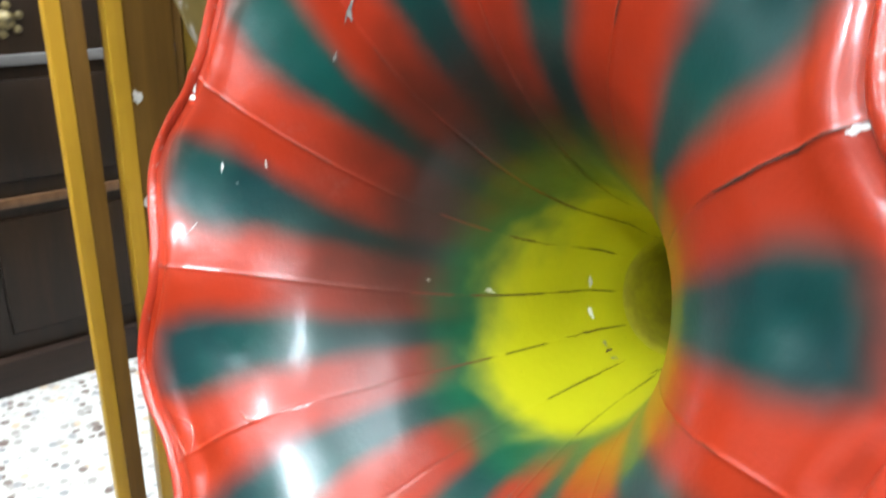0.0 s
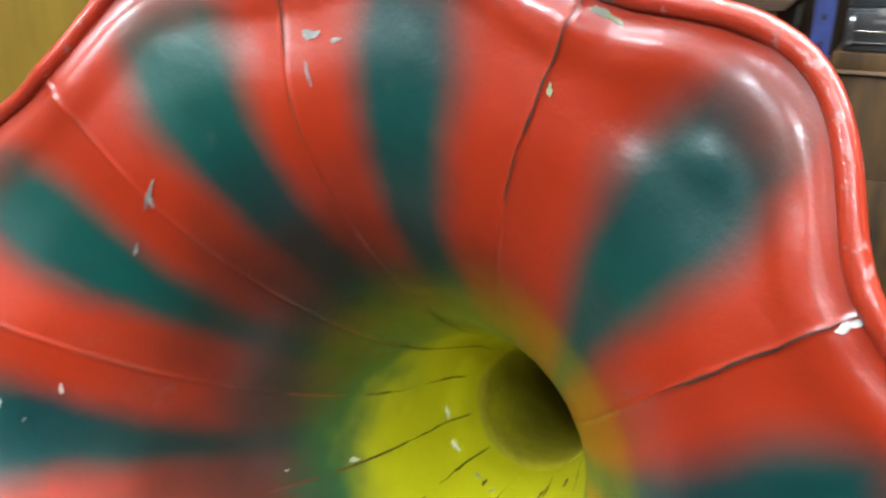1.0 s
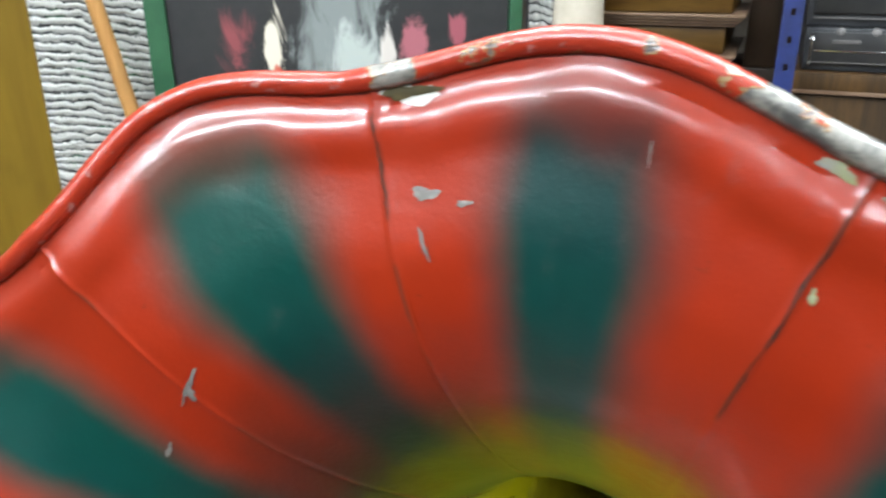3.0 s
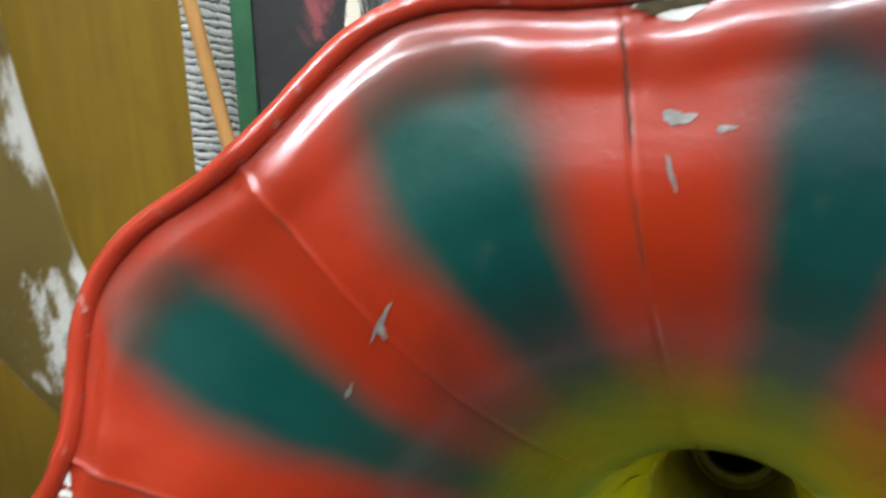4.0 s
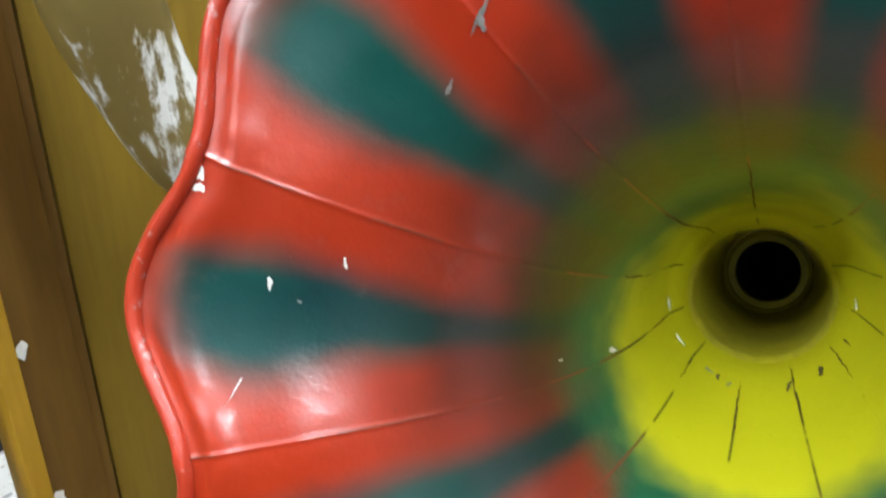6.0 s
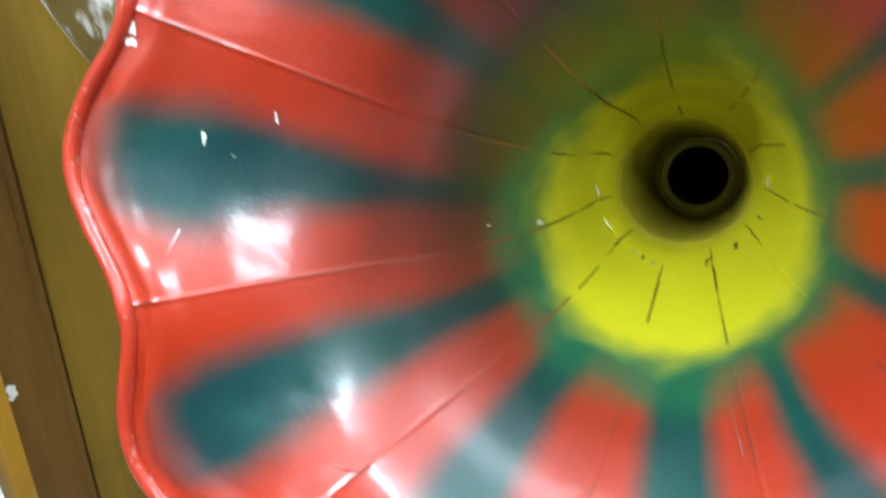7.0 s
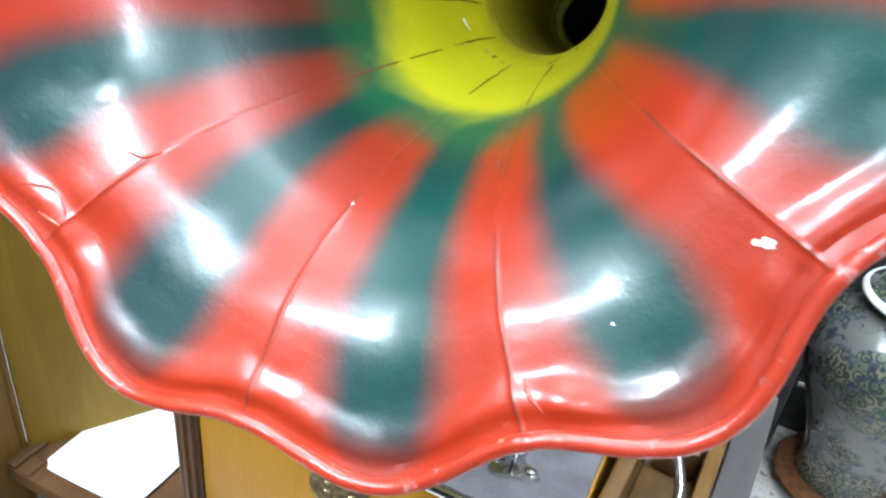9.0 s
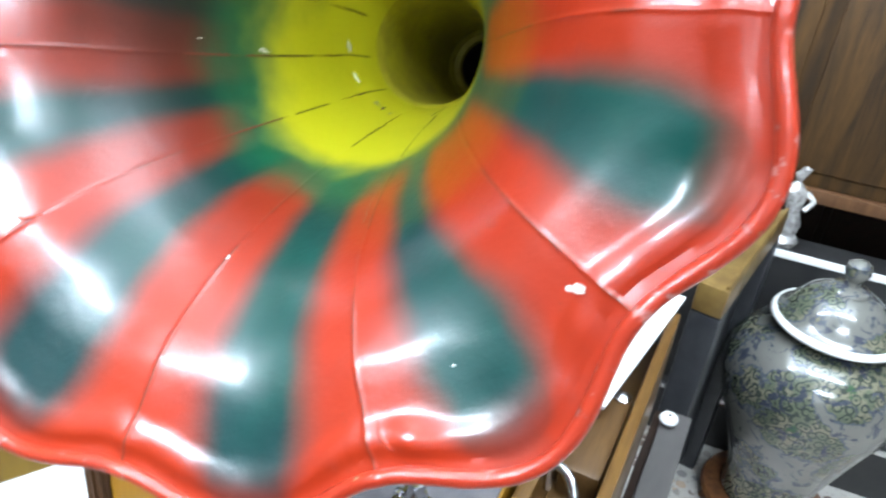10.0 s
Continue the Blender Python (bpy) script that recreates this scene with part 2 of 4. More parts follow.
def crackled_porcelain():
    """Grey crackle glaze with olive and dark blue brushed flowers and scales."""
    k = Nodes("crackled_porcelain")
    glaze = k.mix(k.noise(9, 5), (0.175, 0.172, 0.150), (0.090, 0.091, 0.082))
    line = k.step(k.voronoi(75, "DISTANCE_TO_EDGE"), 0.035, 0.012)
    base = k.mix(k.math("MULTIPLY", line, 0.35), glaze, (0.12, 0.12, 0.11))
    # leaf-shaped panels filled with scales, outlined in dark blue
    near = k.math("ADD", k.voronoi(10.5), k.math("MULTIPLY", k.math("SUBTRACT", k.noise(26, 4, 0.6), 0.5), 0.75))
    panel = k.step(near, 0.60, 0.585)
    outline = k.math("MULTIPLY", k.step(near, 0.64, 0.625), k.step(near, 0.585, 0.60))
    ringed = k.math("SINE", k.math("MULTIPLY", k.voronoi(58), 17.0))
    scales = k.math("MULTIPLY", k.step(ringed, 0.0, 0.6), panel)
    tint = k.mix(k.step(k.noise(24, 2), 0.48, 0.58), (0.085, 0.10, 0.058), (0.16, 0.15, 0.095))
    base = k.mix(k.math("MULTIPLY", panel, 0.8), base, tint)
    base = k.mix(k.math("MULTIPLY", scales, 0.9), base, (0.026, 0.036, 0.030))
    petal = k.math("MULTIPLY", k.step(near, 0.19, 0.16), k.step(k.noise(75, 3), 0.42, 0.5))
    base = k.mix(petal, base, (0.035, 0.075, 0.035))
    base = k.mix(k.math("MULTIPLY", outline, 0.8), base, (0.05, 0.06, 0.085))
    blot = k.step(k.noise(38, 4, 0.6, distort=1.2), 0.555, 0.61)
    base = k.mix(k.math("MULTIPLY", blot, 0.8), base, (0.030, 0.036, 0.062))
    return k.done(base, 0.16, 0.0, 0.4)


def striped_cloth():
    """Woven black and white wavering stripes with faded green patches."""
    k = Nodes("striped_cloth")
    sep = k.tree.nodes.new("ShaderNodeSeparateXYZ")
    k.tree.links.new(k.coord.outputs["Object"], sep.inputs[0])
    wob = k.noise(16, 4, 0.7)
    v = k.math("ADD", sep.outputs[2], k.math("ADD", k.math("MULTIPLY", wob, 0.035), k.math("MULTIPLY", sep.outputs[0], 0.12)))
    s = k.math("SINE", k.math("MULTIPLY", v, 440.0))
    s = k.math("ADD", s, k.math("MULTIPLY", k.math("SUBTRACT", k.noise(90, 4, 0.7, stretch=(1, 1, 2)), 0.5), 2.4))
    f = k.step(s, -1.05, -0.35)
    dark = k.mix(k.step(k.noise(18, 3), 0.55, 0.68), (0.035, 0.04, 0.038), (0.03, 0.13, 0.05))
    base = k.mix(f, dark, (0.72, 0.72, 0.68))
    k.bump(s, 0.5, 0.003)
    return k.done(base, 0.85)


def flower_canvas():
    """A dark canvas with loose strokes: pink blooms, a pale jug, grey leaves."""
    k = Nodes("flower_canvas")
    base = k.mix(k.noise(6, 5, 0.7), (0.012, 0.013, 0.014), (0.035, 0.033, 0.032))
    streak = k.noise(22, 5, 0.7, stretch=(1.0, 1.0, 0.35), distort=1.0)

    def blob(x, z, rx, rz, col, base, soft=0.5):
        m = k.tree.nodes.new("ShaderNodeMapping")
        m.vector_type = "TEXTURE"
        m.inputs["Location"].default_value = (x, 0, z)
        m.inputs["Scale"].default_value = (rx, 1.0, rz)
        k.tree.links.new(k.coord.outputs["Object"], m.inputs[0])
        ln = k.tree.nodes.new("ShaderNodeVectorMath")
        ln.operation = "LENGTH"
        k.tree.links.new(m.outputs[0], ln.inputs[0])
        f = k.step(k.math("ADD", ln.outputs["Value"], k.math("MULTIPLY_ADD", streak, 2.6, -1.3)), 1.05, 1.05 - soft)
        return k.mix(k.math("MULTIPLY", f, 0.85), base, col)

    base = blob(0.33, 0.36, 0.09, 0.16, (0.20, 0.22, 0.21), base, 0.6)
    base = blob(0.35, 0.30, 0.05, 0.09, (0.36, 0.39, 0.36), base)
    base = blob(0.145, 0.36, 0.035, 0.06, (0.22, 0.055, 0.06), base, 0.95)
    base = blob(0.21, 0.34, 0.020, 0.075, (0.62, 0.56, 0.45), base, 0.3)
    base = blob(0.215, 0.30, 0.010, 0.02, (0.45, 0.06, 0.03), base, 0.3)
    base = blob(0.46, 0.345, 0.03, 0.05, (0.34, 0.11, 0.13), base, 0.5)
    base = blob(0.41, 0.33, 0.015, 0.05, (0.55, 0.50, 0.45), base, 0.4)
    base = blob(0.54, 0.37, 0.02, 0.03, (0.30, 0.08, 0.10), base, 0.5)
    k.bump(streak, 0.3, 0.002)
    k.shader.inputs["Specular IOR Level"].default_value = 0.2
    return k.done(base, 0.6)


M = {
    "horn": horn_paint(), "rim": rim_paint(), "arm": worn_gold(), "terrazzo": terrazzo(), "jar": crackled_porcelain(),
    "cloth": striped_cloth(), "canvas": flower_canvas(),
    "fold": mottled("red_enamel", RED, (0.36, 0.035, 0.012), 40, 0.25, grain=300, coat=0.5),
    "chip_pale": mottled("bare_primer", (0.74, 0.72, 0.67), (0.52, 0.50, 0.45), 60, 0.6, grain=300),
    "crack": mottled("dark_crack", (0.02, 0.010, 0.006), (0.05, 0.022, 0.010), 80, 0.7, grain=300),
    "chip_edge": mottled("bare_tin_green", (0.30, 0.32, 0.14), (0.26, 0.25, 0.22), 90, 0.5, grain=300),
    "chip_grey": mottled("bare_tin", (0.12, 0.115, 0.105), (0.28, 0.265, 0.24), 80, 0.45, 0.2, grain=300),
    "chip_dark": mottled("rusty_scratch", (0.05, 0.04, 0.015), (0.12, 0.09, 0.03), 80, 0.7, grain=300),
    "throat": mottled("throat_yellow", (0.42, 0.38, 0.012), (0.27, 0.24, 0.02), 18, 0.45, grain=150),
    "bore": mottled("dark_bore", (0.012, 0.010, 0.008), (0.03, 0.025, 0.02), 20, 0.7),
    "gold_front": wood("gold_varnished_wood", (0.34, 0.168, 0.011), (0.275, 0.128, 0.008), 2, 0.4, 4.0, coat=0.05),
    "gold_board": wood("ochre_painted_board", (0.215, 0.130, 0.010), (0.160, 0.092, 0.007), 2, 0.6, 3.0, 0.0),
    "brown_board": wood("brown_board", (0.165, 0.082, 0.011), (0.105, 0.049, 0.007), 2, 0.6, 3.0, 0.0),
    "yellow_edge": wood("yellow_painted_edge", (0.450, 0.255, 0.019), (0.375, 0.195, 0.015), 2, 0.4, 3.0),
    "dark_wood": wood("dark_fluted_wood", (0.11, 0.055, 0.025), (0.06, 0.028, 0.012), 2, 0.4),
    "table_wood": wood("table_wood", (0.100, 0.050, 0.020), (0.058, 0.028, 0.012), 1, 0.4),
    "rail_wood": wood("rail_wood", (0.135, 0.070, 0.016), (0.070, 0.034, 0.009), 1, 0.35),
    "trough_wood": wood("trough_wood", (0.095, 0.050, 0.016), (0.058, 0.029, 0.009), 1, 0.4),
    "black_wood": wood("black_brown_wood", (0.024, 0.013, 0.008), (0.012, 0.007, 0.005), 1, 0.45, coat=0.0),
    "chest_wood": wood("old_chest_wood", (0.075, 0.036, 0.008), (0.010, 0.006, 0.003), 2, 0.6, 3.4, 0.0),
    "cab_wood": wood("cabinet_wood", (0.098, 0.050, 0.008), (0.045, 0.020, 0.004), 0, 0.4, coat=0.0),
    "cornice": wood("cornice_wood", (0.20, 0.13, 0.085), (0.10, 0.055, 0.03), 0, 0.45, coat=0.0),
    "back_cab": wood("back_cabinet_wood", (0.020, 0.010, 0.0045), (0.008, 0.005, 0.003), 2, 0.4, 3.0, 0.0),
    "stick": wood("stick_wood", (0.42, 0.22, 0.07), (0.33, 0.16, 0.05), 2, 0.5),
    "felt": mottled("grey_felt", (0.11, 0.103, 0.107), (0.07, 0.066, 0.07), 30, 0.8, grain=400, relief=0.4),
    "grey_plank": mottled("grey_plank", (0.110, 0.100, 0.093), (0.065, 0.060, 0.057), 12, 0.5, stretch=(1, 0.2, 1)),
    "chrome": mottled("chrome", (0.68, 0.69, 0.69), (0.45, 0.45, 0.45), 40, 0.16, 1.0),
    "brass": mottled("aged_brass", (0.30, 0.23, 0.10), (0.10, 0.08, 0.045), 90, 0.4, 0.7),
    "paper": mottled("white_paper", (0.86, 0.86, 0.86), (0.80, 0.80, 0.80), 12, 0.7, grain=200, relief=0.05),
    "white": mottled("white_enamel", (0.82, 0.82, 0.80), (0.70, 0.70, 0.68), 30, 0.25),
    "black": mottled("black_lacquer", (0.010, 0.010, 0.011), (0.020, 0.019, 0.018), 14, 0.42),
    "satin_black": mottled("satin_black", (0.014, 0.015, 0.017), (0.028, 0.029, 0.032), 25, 0.42),
    "blue": mottled("blue_steel_paint", (0.012, 0.024, 0.115), (0.007, 0.013, 0.06), 20, 0.4, 0.0),
    "green": mottled("green_frame_paint", (0.012, 0.06, 0.026), (0.02, 0.085, 0.035), 25, 0.5),
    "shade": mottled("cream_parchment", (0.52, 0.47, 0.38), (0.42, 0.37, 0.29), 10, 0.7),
    "gilt": mottled("gilt_frame", (0.21, 0.135, 0.04), (0.12, 0.07, 0.02), 25, 0.38, 0.25),
    "statue": mottled("silvered_resin", (0.50, 0.49, 0.47), (0.20, 0.19, 0.18), 60, 0.35, 0.4),
    "stand": mottled("carved_stand", (0.18, 0.075, 0.025), (0.08, 0.03, 0.012), 50, 0.4),
    "plaster": mottled("wall_plaster", (0.085, 0.068, 0.05), (0.055, 0.043, 0.032), 3, 0.8),
    "pale_plaster": mottled("pale_plaster", (0.27, 0.26, 0.25), (0.21, 0.20, 0.19), 3, 0.8),
    "ceiling": mottled("ceiling_paint", (0.85, 0.86, 0.86), (0.80, 0.81, 0.81), 3, 0.9),
}
tube_mat = Nodes("tube_glow")
tube_mat.shader.inputs["Emission Color"].default_value = (0.97, 1.0, 0.98, 1)
tube_mat.shader.inputs["Emission Strength"].default_value = 14.0
M["tube"] = tube_mat.done((0.9, 0.9, 0.9), 0.4)


# ---------------------------------------------------------------- mesh helpers
def part(name, bm, material, parent=None, label="", smooth=True):
    me = bpy.data.meshes.new(name)
    bm.normal_update()
    bm.to_mesh(me)
    bm.free()
    if smooth:
        me.polygons.foreach_set("use_smooth", [True] * len(me.polygons))
        me.set_sharp_from_angle(angle=radians(38))
    me.materials.append(M[material])
    ob = new(name, me)
    if parent:
        ob.parent = parent
    if label:
        tagged(ob, label)
    return ob


def thing(name, m, label, category, group="", kind=""):
    ob = new(name)
    ob.empty_display_size = 0.05
    ob.matrix_world = m
    return tagged(ob, label, category, group, kind)


def box(bm, lo, hi, bevel=0.0, m=None):
    """A box between two corners, its edges rounded."""
    made = bmesh.ops.create_cube(bm, size=1.0)
    verts = made["verts"]
    size = [b - a for a, b in zip(lo, hi)]
    mid = [(a + b) / 2 for a, b in zip(lo, hi)]
    for v in verts:
        v.co = Vector([c * s + o for c, s, o in zip(v.co, size, mid)])
        if m:
            v.co = m @ v.co
    if bevel:
        edges = list({e for v in verts for e in v.link_edges})
        bmesh.ops.bevel(bm, geom=edges, offset=bevel, segments=2, affect="EDGES", profile=0.6)
    return bm


def boxed(lo, hi, bevel=0.003):
    return box(bmesh.new(), lo, hi, bevel)


def lathe(profile, n=48, bm=None, m=None):
    """A turned body about z from (radius, height) pairs."""
    bm = bm or bmesh.new()
    rings = []
    for r, h in profile:
        ring = []
        for i in range(n):
            a = 2 * math.pi * i / n
            co = Vector((r * math.cos(a), r * math.sin(a), h))
            ring.append(bm.verts.new(m @ co if m else co))
        rings.append(ring)
    for a, b in zip(rings, rings[1:]):
        for i in range(n):
            bm.faces.new((a[i], a[(i + 1) % n], b[(i + 1) % n], b[i]))
    if profile[0] == profile[-1]:
        return bm
    for ring, flip in ((rings[0], True), (rings[-1], False)):
        if (ring[0].co - ring[n // 2].co).length > 1e-4:
            bm.faces.new(ring[::-1] if flip else ring)
    return bm


def sweep(points, radius, n=12, bm=None, closed=False):
    """A round bar along a list of points; radius a number or one for each."""
    bm = bm or bmesh.new()
    pts = [Vector(p) for p in points]
    count = len(pts)
    side = None
    rings = []
    for i, p in enumerate(pts):
        a, b = pts[(i - 1) % count] if closed or i else p, pts[(i + 1) % count] if closed or i < count - 1 else p
        way = (b - a).normalized()
        if side is None:
            side = way.orthogonal()
        side = (side - way * side.dot(way)).normalized()
        up = way.cross(side)
        rad = radius[i] if isinstance(radius, (list, tuple)) else radius
        rings.append([bm.verts.new(p + rad * (side * math.cos(2 * math.pi * j / n) + up * math.sin(2 * math.pi * j / n))) for j in range(n)])
    pairs = list(zip(rings, rings[1:])) + ([(rings[-1], rings[0])] if closed else [])
    for a, b in pairs:
        for j in range(n):
            bm.faces.new((a[j], a[(j + 1) % n], b[(j + 1) % n], b[j]))
    if not closed:
        bm.faces.new(rings[0][::-1])
        bm.faces.new(rings[-1])
    return bm


def spline(points, steps=8):
    """Points along a smooth curve through the given ones."""
    p = [Vector(q) for q in points]
    p = [2 * p[0] - p[1]] + p + [2 * p[-1] - p[-2]]
    out = []
    for i in range(1, len(p) - 2):
        for j in range(steps):
            t = j / steps
            a, b, c, d = p[i - 1], p[i], p[i + 1], p[i + 2]
            out.append(0.5 * ((2 * b) + (c - a) * t + (2 * a - 5 * b + 4 * c - d) * t * t + (3 * b - a - 3 * c + d) * t ** 3))
    return out + [p[-2]]


# ---------------------------------------------------------------- room
ROOM = (-2.05, 1.75, -5.6, 2.15)


def slab(name, lo, hi, material, label, category):
    return tagged(part(name, boxed(lo, hi, 0), material, None, label, False), label, category, kind="structure")


x0, x1, y0, y1 = ROOM
slab("floor", (x0 - 0.2, -0.30, -0.1), (x1 + 0.2, y1 + 0.2, 0.0), "terrazzo", "pale terrazzo floor with brown and grey stone chips", "floor")
# unseen floor, made dark so that less light bounces up into the horn
slab("floor_south", (x0 - 0.2, y0 - 0.2, -0.1), (x1 + 0.2, -0.3005, 0.0), "black_wood", "unseen dark floor added behind the camera to cut bounced light", "floor")
slab("ceiling", (x0 - 0.2, y0 - 0.2, CEILING), (x1 + 0.2, y1 + 0.2, CEILING + 0.1), "ceiling", "plain white painted ceiling above the shop", "ceiling")
slab("wall_west", (x0 - 0.15, y0, 0.0), (x0, y1, CEILING), "plaster", "plain dark brown plastered wall behind the dark chest", "wall")
slab("wall_east", (x1, y0, 0.0), (x1 + 0.15, y1, CEILING), "plaster", "plain dark brown plastered side wall of the shop", "wall")
slab("wall_north", (x0 - 0.15, y1, 0.0), (x1 + 0.15, y1 + 0.15, CEILING), "plaster", "plain dark brown plastered wall behind the furniture", "wall")
slab("wall_south", (x0 - 0.15, y0 - 0.15, 0.0), (x1 + 0.15, y0, CEILING), "pale_plaster", "plain pale plastered wall across the shop", "wall")

# unseen upright, added to keep south light off the inside of the horn
slab("light_blocker", (-0.24, -1.0, 0.0), (0.22, -0.8, CEILING), "black_wood", "plain dark upright added behind the camera to shade the horn", "wall")

for x, y, down, up in TUBES:
    lamp = thing("ceiling_light", pose(x, y, hang(y)), "white fluorescent tube light, out of view, hanging from the ceiling", "ceiling light", "ceiling tube lights")
    part("housing", boxed((-0.64, -0.085, -0.06), (0.64, 0.085, -0.001), 0.012), "white", lamp)
    for s in (-0.5, 0.5):
        part("rod", sweep([(s, 0, -0.002), (s, 0, CEILING - hang(y))], 0.005, 8), "white", lamp)
    part("tube", sweep([(-0.6, 0, -0.085), (0.6, 0, -0.085)], 0.014, 12), "tube", lamp, "glowing white glass tube")
    for s in (-0.605, 0.605):
        part("socket", boxed((s - 0.015, -0.018, -0.105), (s + 0.015, 0.018, -0.055), 0.003), "white", lamp)

# ---------------------------------------------------------------- gramophone horn
AXIS, RIGHT = Vector((0, 0.948, -0.318)).normalized(), Vector((1, 0, 0))
UPWARD = RIGHT.cross(AXIS)
MOUTH = Vector((0, 0, 1.05))
SEAMS = [167.0, 134.2, 102.0, 67.0, 35.4, 5.0, -24.5, -57.0, -90.3, -125.3, -158.5]
PROFILE = [(0.049, 0.325), (0.054, 0.300), (0.059, 0.280), (0.064, 0.255), (0.071, 0.217), (0.080, 0.183), (0.089, 0.156), (0.100, 0.130), (0.115, 0.101), (0.130, 0.078), (0.145, 0.058),
           (0.160, 0.0430), (0.175, 0.0305), (0.190, 0.0212), (0.200, 0.0162), (0.210, 0.0128), (0.220, 0.0098), (0.228, 0.0071), (0.234, 0.0037), (0.240, 0.0016), (0.247, 0.0008), (0.253, 0.0008)]


def smooth01(v, lo, hi):
    f = min(1.0, max(0.0, (v - lo) / (hi - lo)))
    return f * f * (3 - 2 * f)


def lay_profile(n):
    """n rows (radius, depth) along the flare, evenly spaced on a smooth curve."""
    pts = spline([(r, h, 0) for r, h in PROFILE], 10)
    d = [0.0]
    for a, b in zip(pts, pts[1:]):
        d.append(d[-1] + (b - a).length)
    at = np.linspace(0, d[-1], n)
    return list(zip(np.interp(at, d, [p[0] for p in pts]), np.interp(at, d, [p[1] for p in pts])))


# outer radius and depth of the rim at each seam, and the radius at the middle of each petal
SEAM_R = [0.245, 0.256, 0.260, 0.260, 0.253, 0.252, 0.253, 0.253, 0.260, 0.266, 0.245]
SEAM_H = [-0.010, -0.004, 0.014, 0.002, 0.000, 0.003, 0.007, 0.000, -0.001, 0.006, -0.009]
LOBE_R = [0.267, 0.273, 0.270, 0.279, 0.268, 0.270, 0.275, 0.274, 0.286, 0.280, 0.268]
BEAD = 0.0095
# radius, angle, size and depth of knocks in the tin
DENTS = [(0.232, -121.0, 0.016, 0.0024), (0.222, -127.5, 0.012, -0.0018), (0.185, -141.0, 0.006, 0.0011), (0.224, 58.0, 0.010, 0.0030), (0.232, 51.0, 0.007, -0.0022),
         (0.235, -52.0, 0.008, -0.0028), (0.212, 20.0, 0.012, 0.0030), (0.230, -10.0, 0.010, 0.0025)]


def horn_rad(r, k, t):
    """True radius on petal k at the share t of its width, for the nominal radius r."""
    j = (k + 1) % len(SEAM_R)
    s = t * t * (3 - 2 * t)
    seam = SEAM_R[k] + (SEAM_R[j] - SEAM_R[k]) * s
    belly = 0.5 - 0.5 * math.cos(2 * math.pi * t)
    bulge = LOBE_R[k] - 0.5 * (SEAM_R[k] + SEAM_R[j])
    grow = smooth01(r, 0.10, 0.253)
    return r + grow * (seam - BEAD - 0.253) + bulge * belly * smooth01(r, 0.14, 0.250)


def horn_point(r, h, k, t):
    """A point inside the flare: nominal radius and depth, on petal k at the share t of the way to the next seam."""
    u = 2 * t - 1
    seam_a, seam_b = seam_pair(k)
    angle = radians(seam_a + (seam_b - seam_a) * t)
    out = smooth01(r, 0.085, 0.253)
    rad = horn_rad(r, k, t)
    j = (k + 1) % len(SEAM_H)
    s = t * t * (3 - 2 * t)
    deep = h + (SEAM_H[k] + (SEAM_H[j] - SEAM_H[k]) * s) * smooth01(r, 0.17, 0.253)
    deep += 0.0016 * math.exp(-((r - 0.2475) / 0.0030) ** 2)
    # lapped seam: a low ridge
    gap = (1 - abs(u)) * r * 0.285
    deep -= 0.0006 * math.exp(-(gap / 0.0013) ** 2) + 0.0008 * out * math.exp(-(gap / 0.010) ** 2)
    sag = math.sin(math.pi * min(1.0, max(0.0, h / 0.28)))
    p = MOUTH + AXIS * deep + (RIGHT * math.cos(angle) + UPWARD * math.sin(angle)) * rad + RIGHT * 0.005 * sag - UPWARD * 0.008 * sag
    for dr, da, size, depth in DENTS:
        away = math.hypot(rad - dr, rad * radians((math.degrees(angle) - da + 180) % 360 - 180)) / size
        if away < 3:
            deep_in = depth * math.exp(-away * away)
            p = p + AXIS * deep_in
    dent = noise.noise(p * 14.0) * 0.0018 + noise.noise(p * 37.0) * 0.0006 + noise.noise(p * 85.0) * 0.00012
    dent += (noise.noise(p * 58.0) * 0.0011 + noise.noise(p * 120.0) * 0.0005) * smooth01(r, 0.218, 0.238) * (1 - smooth01(r, 0.246, 0.252))
    return p + AXIS * dent * out


def seam_pair(k):
    a = SEAMS[k]
    b = SEAMS[(k + 1) % len(SEAMS)]
    return a, b - 360 if b > a else b


gramophone = thing("gramophone", pose(0, 0, 0), "wind-up gramophone with a big red and green painted tin flower horn", "gramophone")
ROWS_R = lay_profile(140)
SHARES = sorted({0.5 + s * v for s in (-1, 1) for v in (0.0, 0.04, 0.08, 0.12, 0.16, 0.20, 0.24, 0.28, 0.32, 0.355, 0.39, 0.415, 0.44, 0.455, 0.47, 0.48, 0.487, 0.492, 0.496, 0.5)})
petals = []
